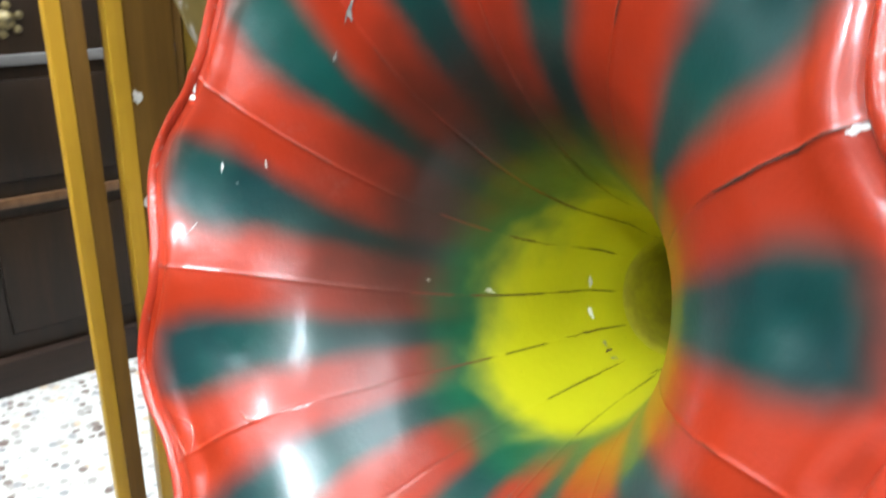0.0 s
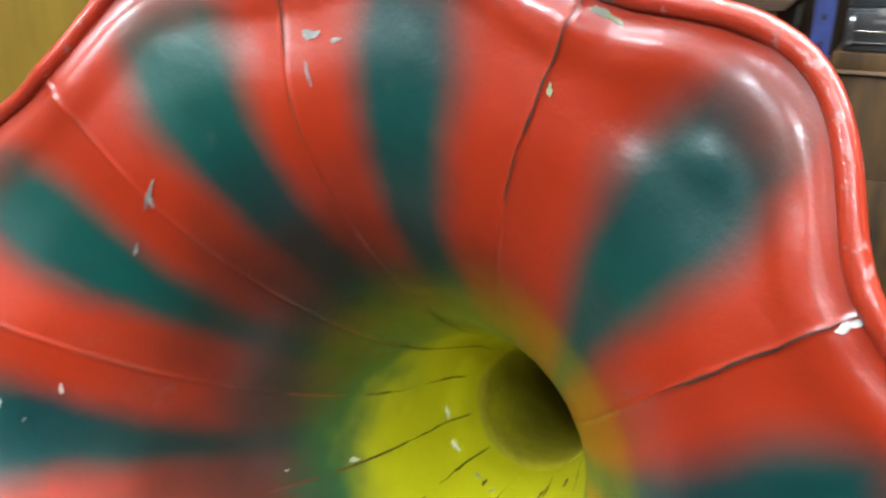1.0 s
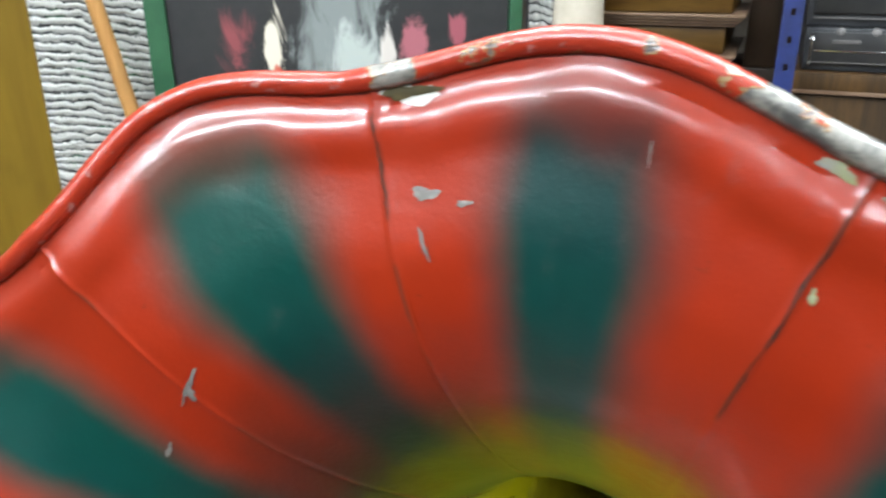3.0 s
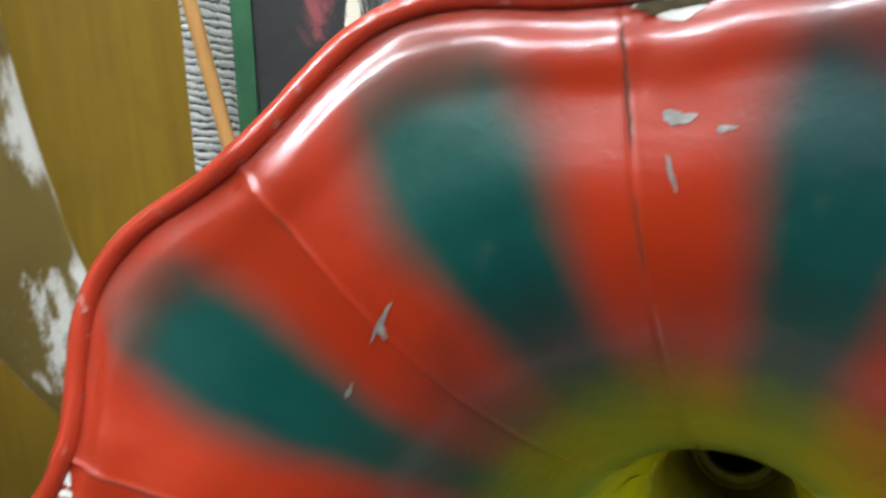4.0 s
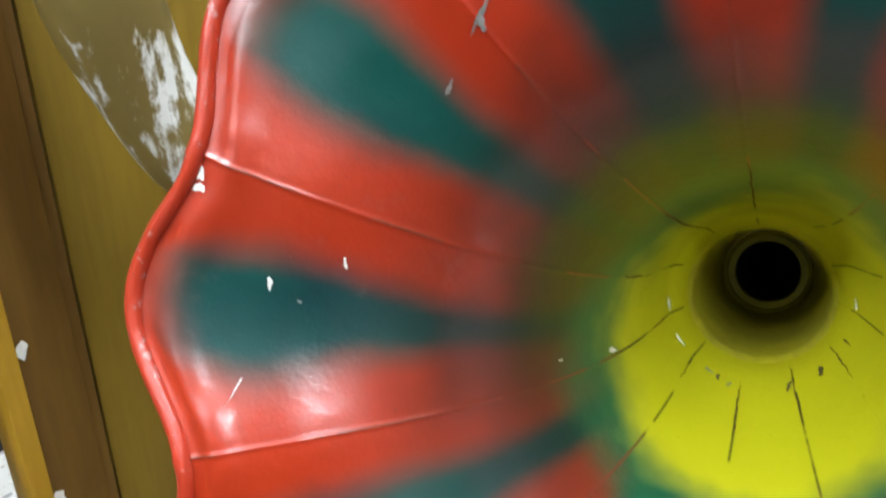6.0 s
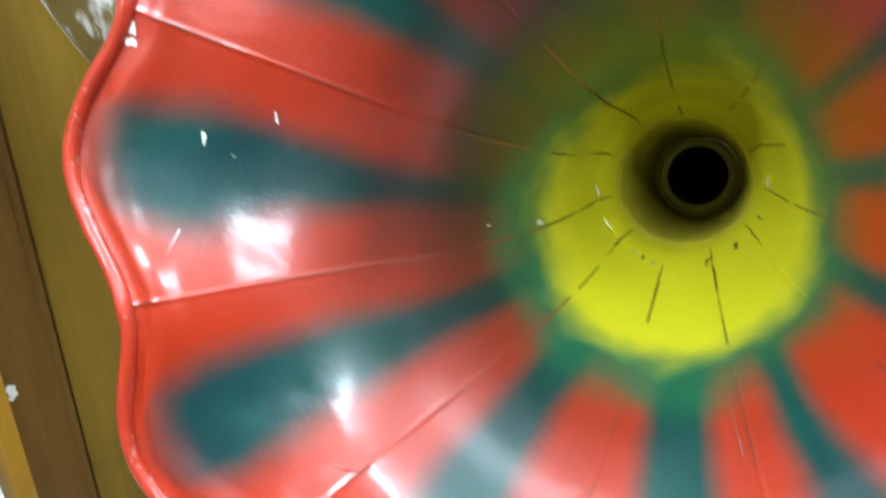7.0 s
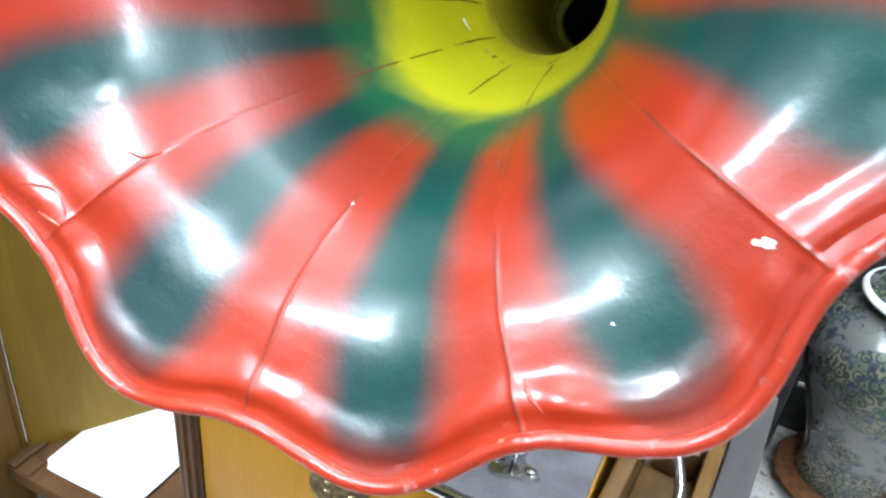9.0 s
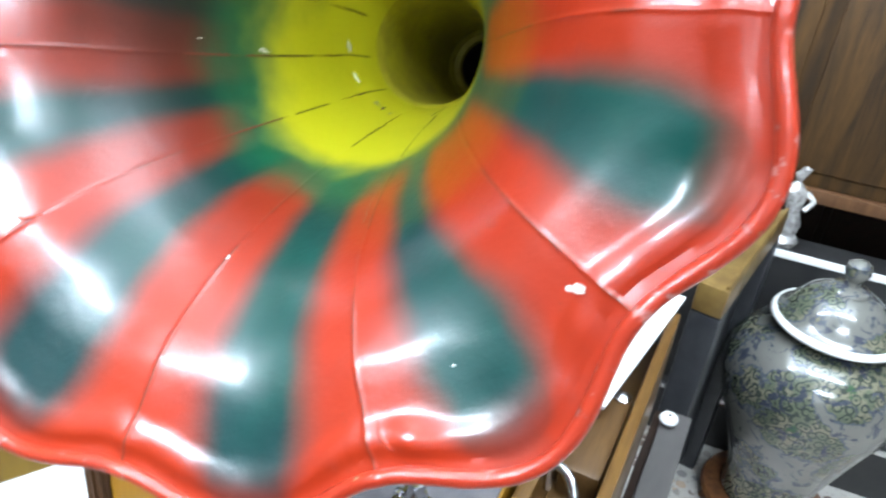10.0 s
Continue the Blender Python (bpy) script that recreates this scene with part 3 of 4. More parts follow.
for k in range(len(SEAMS)):
    bm = bmesh.new()
    uv = bm.loops.layers.uv.new("paint")
    grid = [[bm.verts.new(horn_point(r, h, k, t)) for t in SHARES] for r, h in ROWS_R]
    for i in range(len(ROWS_R) - 1):
        for j in range(len(SHARES) - 1):
            f = bm.faces.new((grid[i][j], grid[i][j + 1], grid[i + 1][j + 1], grid[i + 1][j]))
            for loop, (ii, jj) in zip(f.loops, ((i, j), (i, j + 1), (i + 1, j + 1), (i + 1, j))):
                loop[uv].uv = (k + min(0.9999, SHARES[jj]), ROWS_R[ii][0])
    bm.normal_update()
    # outer face of the tin
    back = {}
    for v in list(bm.verts):
        n = v.normal if v.normal.dot(AXIS) > 0 else -v.normal
        back[v] = bm.verts.new(v.co + n * 0.0016)
    for f in list(bm.faces):
        g = bm.faces.new([back[v] for v in reversed(f.verts)])
        for lp, lq in zip(g.loops, reversed(list(f.loops))):
            lp[uv].uv = lq[uv].uv
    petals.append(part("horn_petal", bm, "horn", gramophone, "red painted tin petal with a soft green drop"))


def rim_point(k, t, inward=0.0, forward=0.0):
    a, b = seam_pair(k)
    angle = radians(a + (b - a) * t)
    p = horn_point(0.253, PROFILE[-1][1], k, t)
    return p - AXIS * forward - inward * (RIGHT * math.cos(angle) + UPWARD * math.sin(angle))


rim_line = [rim_point(k, t, -0.0034, 0.0010) for k in range(len(SEAMS)) for t in np.linspace(0, 1, 27)[:-1]]
bm = sweep(rim_line, [0.0041 + 0.0004 * noise.noise(p * 55.0) + 0.0002 * noise.noise(p * 160.0) for p in rim_line], 14, None, True)
uv = bm.loops.layers.uv.new("paint")
for f in bm.faces:
    for loop in f.loops:
        v = loop.vert.co - MOUTH
        loop[uv].uv = ((math.atan2(v.dot(UPWARD), v.dot(RIGHT)) / (2 * math.pi)) % 1.0, 0.5)
part("rim", bm, "rim", gramophone, "rolled red rim worn to grey metal in places")


def along_axis(profile, n=48):
    """A turned part about the horn's axis from (radius, depth) pairs."""
    m = Matrix.Translation(MOUTH) @ Matrix((RIGHT, UPWARD, AXIS)).transposed().to_4x4()
    return lathe(profile, n, None, m)


part("throat", along_axis([(0.0505, 0.318), (0.0478, 0.3235), (0.0470, 0.330), (0.0455, 0.36), (0.0425, 0.42), (0.0395, 0.475), (0.0388, 0.492), (0.0405, 0.494), (0.0445, 0.43), (0.0490, 0.35), (0.0520, 0.320), (0.0505, 0.318)]), "throat", gramophone, "dark yellow throat of the horn")
part("throat_ring", along_axis([(0.0386, 0.486), (0.0375, 0.484), (0.0352, 0.486), (0.0340, 0.490), (0.0285, 0.492), (0.0280, 0.500), (0.0386, 0.500), (0.0386, 0.486)]), "throat", gramophone, "pale worn ring in the throat")
bore_path = spline([MOUTH + AXIS * 0.4995, MOUTH + AXIS * 0.56, (0, 0.60, 0.835), (0, 0.615, 0.76), (0, 0.60, 0.68), (0, 0.585, 0.60)], 8)
# inside of the elbow, in an even near-black tone
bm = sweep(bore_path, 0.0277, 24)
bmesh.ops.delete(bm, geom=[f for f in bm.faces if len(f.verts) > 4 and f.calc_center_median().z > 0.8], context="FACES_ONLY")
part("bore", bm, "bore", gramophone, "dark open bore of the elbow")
bm = sweep(bore_path, [0.038] * len(bore_path), 24)
bmesh.ops.delete(bm, geom=[f for f in bm.faces if len(f.verts) > 4 and f.calc_center_median().z > 0.8], context="FACES_ONLY")
part("elbow", bm, "gilt", gramophone, "gilt elbow tube behind the horn")


def on_horn(r, angle, lift=0.0005):
    """A point just above the inner face of the horn, and its directions outwards and sideways."""
    def at(rad, ang):
        for k in range(len(SEAMS)):
            a, b = seam_pair(k)
            for turn in (0, 360, -360):
                if b <= ang + turn <= a:
                    t = (ang + turn - a) / (b - a)
                    nom = rad
                    for _ in range(12):
                        nom += 0.8 * (rad - horn_rad(nom, k, t))
                    h = np.interp(nom, [q[0] for q in ROWS_R], [q[1] for q in ROWS_R])
                    return horn_point(nom, float(h), k, t), k
    p, k = at(r, angle)
    out = (at(r + 0.002, angle)[0] - at(r - 0.002, angle)[0]).normalized()
    side = (at(r, angle + 0.6)[0] - at(r, angle - 0.6)[0]).normalized()
    n = out.cross(side).normalized()
    if n.dot(AXIS) > 0:
        n = -n
    return p + n * lift, out, side, n, k


def chip(r, angle, long, wide, turn, material, seed, lift=0.0005):
    """A flake of missing paint with a ragged edge that lies on the horn; long runs outwards, turned by degrees."""
    rng = random.Random(seed)
    p, out, side, n, k = on_horn(r, angle, lift)
    wave = [rng.uniform(0, 6.28) for _ in range(3)]
    bm = bmesh.new()
    c, s = math.cos(radians(turn)), math.sin(radians(turn))
    ring = []
    count = 26
    for i in range(count):
        a = 2 * math.pi * i / count
        f = 0.72 + 0.2 * math.sin(2 * a + wave[0]) + 0.16 * math.sin(3 * a + wave[1]) + 0.10 * math.sin(6 * a + wave[2]) + 0.10 * rng.random()
        x, y = long / 2 * math.cos(a) * f, wide / 2 * math.sin(a) * f
        dr, ds = x * c - y * s, x * s + y * c
        q = on_horn(r + dr, angle + math.degrees(ds / r), lift)[0]
        ring.append(bm.verts.new(q))
    top = bm.verts.new(p + n * 0.0001)
    for i in range(count):
        bm.faces.new((ring[i], ring[(i + 1) % count], top))
    part("paint_chip", bm, material, petals[k])


CHIPS = [
    (0.236, 168.6, 0.005, 0.014, 12, "chip_pale"), (0.234, 170.6, 0.006, 0.006, 30, "chip_pale"), (0.174, 175.1, 0.0018, 0.006, 8, "chip_pale"),
    (0.202, -180.0, 0.0025, 0.008, 10, "chip_pale"), (0.190, -178.0, 0.002, 0.002, 0, "chip_grey"), (0.099, -164.3, 0.0015, 0.0015, 0, "chip_pale"),
    (0.081, -161.1, 0.003, 0.004, 40, "chip_pale"), (0.240, 35.0, 0.011, 0.004, 6, "chip_pale"), (0.180, 133.3, 0.022, 0.0022, -66, "chip_grey"),
    (0.177, 134.1, 0.006, 0.004, -50, "chip_grey"), (0.170, 143.7, 0.009, 0.002, -70, "chip_grey"), (0.200, 98.7, 0.011, 0.0025, 14, "chip_grey"),
    (0.216, 98.2, 0.006, 0.011, 10, "chip_grey"), (0.213, 94.5, 0.003, 0.006, 0, "chip_grey"), (0.217, 66.2, 0.006, 0.0025, 10, "chip_edge"),
    (0.213, -44.2, 0.0016, 0.002, 0, "chip_pale"), (0.221, -26.6, 0.011, 0.0052, 24, "chip_pale"), (0.059, -112, 0.0008, 0.008, 0, "chip_edge"),
    (0.060, -97.0, 0.0012, 0.004, 10, "chip_edge"), (0.0595, -105.0, 0.0018, 0.004, 0, "chip_dark"), (0.0592, -38.3, 0.0022, 0.006, 10, "chip_dark"),
    (0.0595, -60.0, 0.0018, 0.006, 20, "chip_dark"), (0.0592, -14.0, 0.004, 0.0018, 0, "chip_dark"), (0.0590, -140.0, 0.0012, 0.014, 0, "chip_pale"),
    (0.0588, -165.0, 0.0012, 0.012, 0, "chip_pale"), (0.0590, 10.0, 0.0012, 0.010, 0, "chip_pale"), (0.143, -90.1, 0.002, 0.002, 0, "chip_pale"),
    (0.2475, 98.6, 0.008, 0.026, 0, "chip_pale"), (0.2485, 98.9, 0.006, 0.021, 0, "chip_dark"), (0.2475, 64.6, 0.004, 0.014, 0, "chip_edge"), (0.248, 69.0, 0.005, 0.012, 0, "chip_edge"),
    (0.236, 80.0, 0.008, 0.0008, 4, "chip_grey"), (0.118, -59.5, 0.020, 0.0006, 3, "chip_grey"),
    (0.214, -166.0, 0.0006, 0.020, -25, "chip_pale"),
]
for i, (r, angle, long, wide, turn, material) in enumerate(CHIPS):
    chip(r, angle, long, wide, turn, material, 40 + i, 0.0009 if material == "chip_dark" else 0.0005)
# sharp folds where the tin was knocked: radius and angle along each
FOLDS = [[(0.250, -133.0), (0.243, -131.8), (0.236, -130.2), (0.234, -128.4), (0.235, -127.0), (0.238, -125.4)],
         [(0.249, -128.6), (0.246, -127.0), (0.242, -125.2)], [(0.221, -55.5), (0.229, -55.2), (0.237, -54.2)],
         [(0.190, -128.3), (0.184, -125.9), (0.176, -125.0)]]
for line in FOLDS:
    spots = [on_horn(r, angle, 0.0)[0] for r, angle in line]
    owner = on_horn(*line[1], 0.0)[4]
    spots = spline(spots, 6)
    count = len(spots) - 1
    part("fold", sweep(spots, [0.0004 + 0.0008 * math.sin(math.pi * min(1.0, max(0.0, i / count))) for i in range(count + 1)], 10), "fold", petals[owner], "sharp fold in the red tin")
# cracks in the enamel along the seams
for i, (k, ra, rb) in enumerate([(0, 0.054, 0.064), (0, 0.068, 0.080), (1, 0.052, 0.088), (2, 0.066, 0.098), (3, 0.172, 0.244), (2, 0.208, 0.246), (4, 0.165, 0.24), (9, 0.056, 0.066), (10, 0.058, 0.082), (8, 0.058, 0.072), (7, 0.052, 0.070), (6, 0.054, 0.066)]):
    bm = bmesh.new()
    rng = random.Random(300 + i)
    last = None
    own = 0
    for j in range(15):
        r = ra + (rb - ra) * j / 14
        w = (0.00045 if rb < 0.15 else 0.00042) * (0.35 + rng.random()) * (1 - abs(2 * j / 14 - 1) ** 4)
        jog = rng.uniform(-0.0006, 0.0006)
        pair = []
        for s in (-1, 1):
            q = on_horn(r, SEAMS[k] + math.degrees((jog + s * w) / r), 0.0006)
            own = q[4]
            pair.append(bm.verts.new(q[0]))
        if last:
            bm.faces.new((last[0], last[1], pair[1], pair[0]))
        last = pair
    part("crack", bm, "crack", petals[own])

# ---------------------------------------------------------------- gramophone case and its table
DECK = 0.63
CX0, CX1, CY0, CY1, CZ = -0.208, 0.156, 0.080, 0.50, 0.4005
part("case_front", boxed((CX0 + 0.024, CY0, CZ + 0.03), (CX1, CY0 + 0.016, DECK - 0.008)), "gold_front", gramophone, "honey-gold varnished front panel")
part("case_side", boxed((CX0 + 0.004, CY0 + 0.017, CZ + 0.03), (CX0 + 0.02, CY1, DECK - 0.008)), "gold_front", gramophone)
part("case_side", boxed((CX1 - 0.018, CY0 + 0.017, CZ + 0.03), (CX1 - 0.002, CY1, DECK - 0.008)), "gold_front", gramophone)
part("case_back", boxed((CX0 + 0.021, CY1 - 0.016, CZ + 0.03), (CX1 - 0.019, CY1, DECK - 0.008)), "gold_front", gramophone)
part("plinth", boxed((CX0 - 0.012, CY0 - 0.012, CZ), (CX1 + 0.008, CY1 + 0.008, CZ + 0.029), 0.006), "dark_wood", gramophone, "dark moulded base of the case")
part("deck", boxed((CX0 + 0.012, CY0 + 0.003, DECK - 0.007), (CX1 - 0.004, CY1 - 0.002, DECK), 0.003), "felt", gramophone, "grey felted top deck")
part("deck_edge", boxed((CX0 + 0.012, CY0 - 0.003, DECK - 0.009), (CX1 - 0.004, CY0 + 0.002, DECK - 0.001), 0.0015), "chrome", gramophone, "thin pale metal edging")
bm = bmesh.new()
cx, cy = CX0 + 0.010, CY0 + 0.002
flutes = 10
ring_lo, ring_hi = [], []
for i in range(flutes * 4):
    a = 2 * math.pi * i / (flutes * 4)
    r = 0.0125 - (0.0022 if i % 4 in (1, 2) else 0.0)
    ring_lo.append(bm.verts.new((cx + r * math.cos(a), cy + r * math.sin(a), CZ + 0.045)))
    ring_hi.append(bm.verts.new((cx + r * math.cos(a), cy + r * math.sin(a), DECK - 0.02)))
n = len(ring_lo)
for i in range(n):
    bm.faces.new((ring_lo[i], ring_lo[(i + 1) % n], ring_hi[(i + 1) % n], ring_hi[i]))
box(bm, (cx - 0.016, cy - 0.016, DECK - 0.022), (cx + 0.016, cy + 0.016, DECK - 0.004), 0.003)
box(bm, (cx - 0.016, cy - 0.016, CZ + 0.029), (cx + 0.016, cy + 0.016, CZ + 0.047), 0.003)
part("corner_column", bm, "dark_wood", gramophone, "dark fluted corner column")
# round medallion on the front
bm = lathe([(0.0, 0.0), (0.026, 0.0), (0.029, 0.002), (0.028, 0.004), (0.024, 0.0045), (0.022, 0.003), (0.0, 0.003)], 40, None, pose(-0.036, CY0 - 0.0005, 0.574, 90, 0, 0))
emblem = part("medallion", bm, "brass", gramophone, "round aged brass medallion")
for i in range(7):
    a = 2 * math.pi * i / 7
    part("boss", lathe([(0.006, 0), (0.0055, 0.002), (0.003, 0.004), (0.0001, 0.0045)], 12, None, pose(-0.036 + 0.012 * math.cos(a), CY0 - 0.0035, 0.574 + 0.012 * math.sin(a), 90, 0, 0)), "brass", emblem)
# chrome brake bracket on the deck
bm = bmesh.new()
low, high = [], []
for i in range(48):
    a = 2 * math.pi * i / 48
    r = 0.0185 + 0.0048 * math.cos(3 * a + 0.6)
    low.append(bm.verts.new((0.092 + r * math.cos(a), 0.126 + 0.8 * r * math.sin(a), DECK)))
    high.append(bm.verts.new((0.092 + 0.93 * r * math.cos(a), 0.126 + 0.74 * r * math.sin(a), DECK + 0.0035)))
for i in range(48):
    bm.faces.new((low[i], low[(i + 1) % 48], high[(i + 1) % 48], high[i]))
bm.faces.new(high)
lathe([(0.011, 0.0), (0.008, 0.004), (0.0065, 0.014), (0.009, 0.017), (0.0085, 0.021), (0.0001, 0.022)], 20, bm, pose(0.092, 0.126, DECK + 0.0035))
part("brake", bm, "chrome", gramophone, "chromed brake bracket")
for s in (-0.0145, 0.0145):
    part("screw", lathe([(0.004, 0), (0.0035, 0.0015), (0.0001, 0.002)], 10, None, pose(0.092 + s, 0.126, DECK + 0.004)), "chrome", gramophone)

TABLE = 0.40
table = thing("low_table", pose(0, 0, 0), "low brown wooden table with a fluted frieze under the gramophone", "table")
part("tabletop", boxed((-0.443, 0.052, TABLE - 0.020), (0.225, 0.78, TABLE), 0.004), "table_wood", table)
part("top_moulding", boxed((-0.433, 0.062, TABLE - 0.034), (0.215, 0.77, TABLE - 0.0205), 0.004), "dark_wood", table)
bm = bmesh.new()
for i in range(46):
    x = -0.423 + i * 0.0135
    box(bm, (x, 0.068, TABLE - 0.095), (x + 0.009, 0.078, TABLE - 0.0345), 0.0025)
for i in range(50):
    y = 0.080 + i * 0.0135
    box(bm, (-0.428, y, TABLE - 0.095), (-0.418, y + 0.009, TABLE - 0.0345), 0.0025)
part("fluted_frieze", bm, "grey_plank", table, "grey-brown fluted frieze")
part("apron", boxed((-0.417, 0.079, TABLE - 0.11), (0.205, 0.76, TABLE - 0.0345), 0.002), "dark_wood", table)
for x in (-0.395, 0.185):
    for y in (0.105, 0.735):
        part("leg", lathe([(0.018, 0.0), (0.022, 0.02), (0.016, 0.05), (0.022, 0.16), (0.026, 0.24), (0.026, TABLE - 0.11)], 20, None, pose(x, y, 0)), "dark_wood", table)

for lo, hi in (((-0.443, 0.053, TABLE), (-0.424, 0.78, TABLE + 0.006)), ((-0.4235, 0.053, TABLE), (-0.4045, 0.078, TABLE + 0.003))):
    part("raised_edge", boxed(lo, hi, 0.002), "table_wood", table)
paper = bmesh.new()
rng = random.Random(5)
outline = [(-0.405, 0.079), (-0.399, 0.074), (-0.396, 0.070), (-0.384, 0.0695), (-0.360, 0.070), (-0.330, 0.071), (-0.300, 0.072), (-0.281, 0.073), (-0.279, 0.12), (-0.279, 0.17), (-0.279, 0.25), (-0.35, 0.25), (-0.406, 0.25), (-0.405, 0.17)]
low = [paper.verts.new((x, y, TABLE + 0.0034)) for x, y in outline]
high = [paper.verts.new((x + rng.uniform(-0.0006, 0.0006), y + rng.uniform(-0.0006, 0.0006), TABLE + 0.0052)) for x, y in outline]
paper.faces.new(high)
paper.faces.new(low[::-1])
for i in range(len(low)):
    j = (i + 1) % len(low)
    paper.faces.new((low[i], low[j], high[j], high[i]))
tagged(part("paper_sheet", paper, "paper", smooth=False), "blank white sheet of card lying on the low table", "paper")

# ---------------------------------------------------------------- box with a sunk top beside the case
TURNED = -4.0
trough = thing("wooden_box", pose(0.1575, 0.10, 0, 0, 0, TURNED), "long golden-brown wooden box with a sunk top and chrome handle", "box")
part("inner_rail", boxed((0.0, -0.03, 0.52), (0.0145, 0.47, 0.632), 0.004), "rail_wood", trough)
part("outer_rail", boxed((0.062, -0.03, 0.44), (0.075, 0.47, 0.616), 0.004), "rail_wood", trough)
part("sunk_top", boxed((0.015, -0.028, 0.535), (0.0615, 0.468, 0.565), 0.002), "trough_wood", trough)
part("end_block", boxed((0.019, 0.155, 0.5655), (0.060, 0.30, 0.602), 0.008), "trough_wood", trough)
part("box_body", boxed((0.002, -0.025, 0.0), (0.0615, 0.465, 0.5195), 0.004), "black_wood", trough)
part("handle", sweep(spline([(0.018, 0.125, 0.600), (0.018, 0.112, 0.636), (0.026, 0.104, 0.648), (0.040, 0.096, 0.646), (0.052, 0.080, 0.630), (0.055, 0.062, 0.605), (0.055, 0.055, 0.564)], 8), 0.0046, 12), "chrome", trough, "curved chrome handle")
part("catch", lathe([(0.009, 0), (0.010, 0.003), (0.006, 0.006), (0.0001, 0.007)], 20, None, pose(0.048, 0.285, 0.602)), "chrome", trough, "small chrome catch")

bench = thing("grey_bench", pose(0.242, 0.10, 0, 0, 0, -4.5), "narrow dusty grey plank bench with a white knob", "bench")
part("plank", boxed((0.0, 0.0, 0.378), (0.040, 0.56, 0.400), 0.003), "grey_plank", bench)
part("side_board", boxed((0.006, 0.01, 0.0), (0.036, 0.55, 0.3775), 0.003), "black_wood", bench)
part("dark_strip", boxed((-0.012, 0.0, 0.36), (-0.0005, 0.56, 0.392), 0.002), "black_wood", bench)
part("knob", lathe([(0.005, 0), (0.005, 0.004), (0.011, 0.007), (0.0135, 0.012), (0.0115, 0.017), (0.006, 0.019), (0.0001, 0.0195)], 24, None, pose(0.010, 0.525, 0.398)), "white", bench, "round white porcelain knob")
part("screw", lathe([(0.003, 0), (0.0001, 0.001)], 10, None, pose(0.010, 0.525, 0.4175)), "satin_black", bench)

# white board and gilt frame behind them
board = tagged(part("white_board", boxed((-0.040, 0, 0), (0.0, 0.27, 0.005), 0.001), "paper"), "white painted board lying across the top of the box", "board")
board.matrix_world = pose(0.2115, 0.335, 0.6155, 0, 0, -11.5)
gilt = thing("gilt_frame", pose(0.279, 0.715, 0.0, 0, 0, -13), "black picture frame with a gilded top rail behind the bench", "picture frame")
part("frame_stile", boxed((0.0, 0.0, 0.0), (0.046, 0.045, 0.5395), 0.006), "satin_black", gilt)
part("frame_stile", boxed((0.0, 0.32, 0.0), (0.046, 0.365, 0.5395), 0.006), "satin_black", gilt)
part("frame_rail", boxed((0.0, 0.0, 0.54), (0.046, 0.365, 0.588), 0.006), "gilt", gilt)
part("bead", boxed((0.038, 0.004, 0.5885), (0.044, 0.361, 0.594), 0.002), "gilt", gilt)
part("backing", boxed((0.010, 0.046, 0.02), (0.020, 0.319, 0.5395), 0.001), "satin_black", gilt)

# ---------------------------------------------------------------- gold cabinet with a curved arm
cab = thing("gold_cabinet", pose(-0.437, 0.077, 0), "tall ochre-painted wooden cabinet with a bare curved arm", "cabinet")
part("side_board", boxed((-0.018, -0.049, 0.0), (0.0, -0.003, 1.9), 0.003), "brown_board", cab, "brown stained side board")
part("edge_strip", boxed((-0.016, -0.065, 0.0), (0.004, -0.0495, 1.9), 0.002), "yellow_edge", cab, "bright yellow painted edge")
m = pose(0, 0, 0, 0, 0, 57.5)
part("front_board", box(bmesh.new(), (0.004, 0.0, 0.0), (0.165, 0.02, 1.9), 0.006, m), "gold_board", cab, "ochre painted front board")
part("groove", box(bmesh.new(), (-0.004, 0.002, 0.0), (0.0035, 0.018, 1.9), 0.001, m), "brown_board", cab)
arm_line = spline([(0.080, -0.014, 1.62), (0.081, -0.014, 1.4), (0.082, -0.012, 1.27), (0.085, -0.008, 1.18), (0.092, 0.004, 1.12), (0.106, 0.026, 1.068), (0.128, 0.062, 1.035), (0.15, 0.10, 1.025)], 10)
part("arm", sweep(arm_line, [0.031 + 0.002 * math.sin(i * 0.25) for i in range(len(arm_line))], 28), "arm", cab, "curved arm of dull gold rubbed to white")
for z, y in ((1.035, -0.0635), (0.93, -0.0635), (0.80, -0.0635), (1.16, -0.0635)):
    bm = bmesh.new()
    rng = random.Random(int(z * 100))
    ring = [bm.verts.new((0.0008, -0.044 + 0.005 * math.cos(a) * rng.uniform(0.5, 1.1), z + 0.009 * math.sin(a) * rng.uniform(0.5, 1.1))) for a in np.linspace(0, 2 * math.pi, 13)[:-1]]
    bm.faces.new(ring)
    part("paint_chip", bm, "chip_pale", cab)
post = thing("gold_post", pose(-0.452, -0.010, 0), "slim yellow and brown painted wooden post on the floor", "post")
part("post_edge", boxed((-0.010, -0.024, 0.0), (0.006, -0.010, 1.9), 0.002), "yellow_edge", post)
part("post_body", boxed((-0.012, -0.0095, 0.0), (0.004, 0.008, 1.9), 0.002), "brown_board", post)

# ---------------------------------------------------------------- dark chest by the wall
chest = thing("dark_chest", pose(-1.58, 0, 0), "large dark brown carved wooden chest against the wall", "chest")
part("chest_body", boxed((-0.42, -1.1, 0.10), (0.0, 1.0, 1.25), 0.006), "back_cab", chest)
part("base", boxed((-0.42, -1.12, 0.0), (0.022, 1.02, 0.099), 0.008), "black_wood", chest)
for z in (0.50, 0.822):
    bm = boxed((0.0005, -1.1, z - 0.012), (0.014, 1.0, z + 0.012), 0.005)
    part("moulding", bm, "grey_plank" if z > 0.6 else "dark_wood", chest)
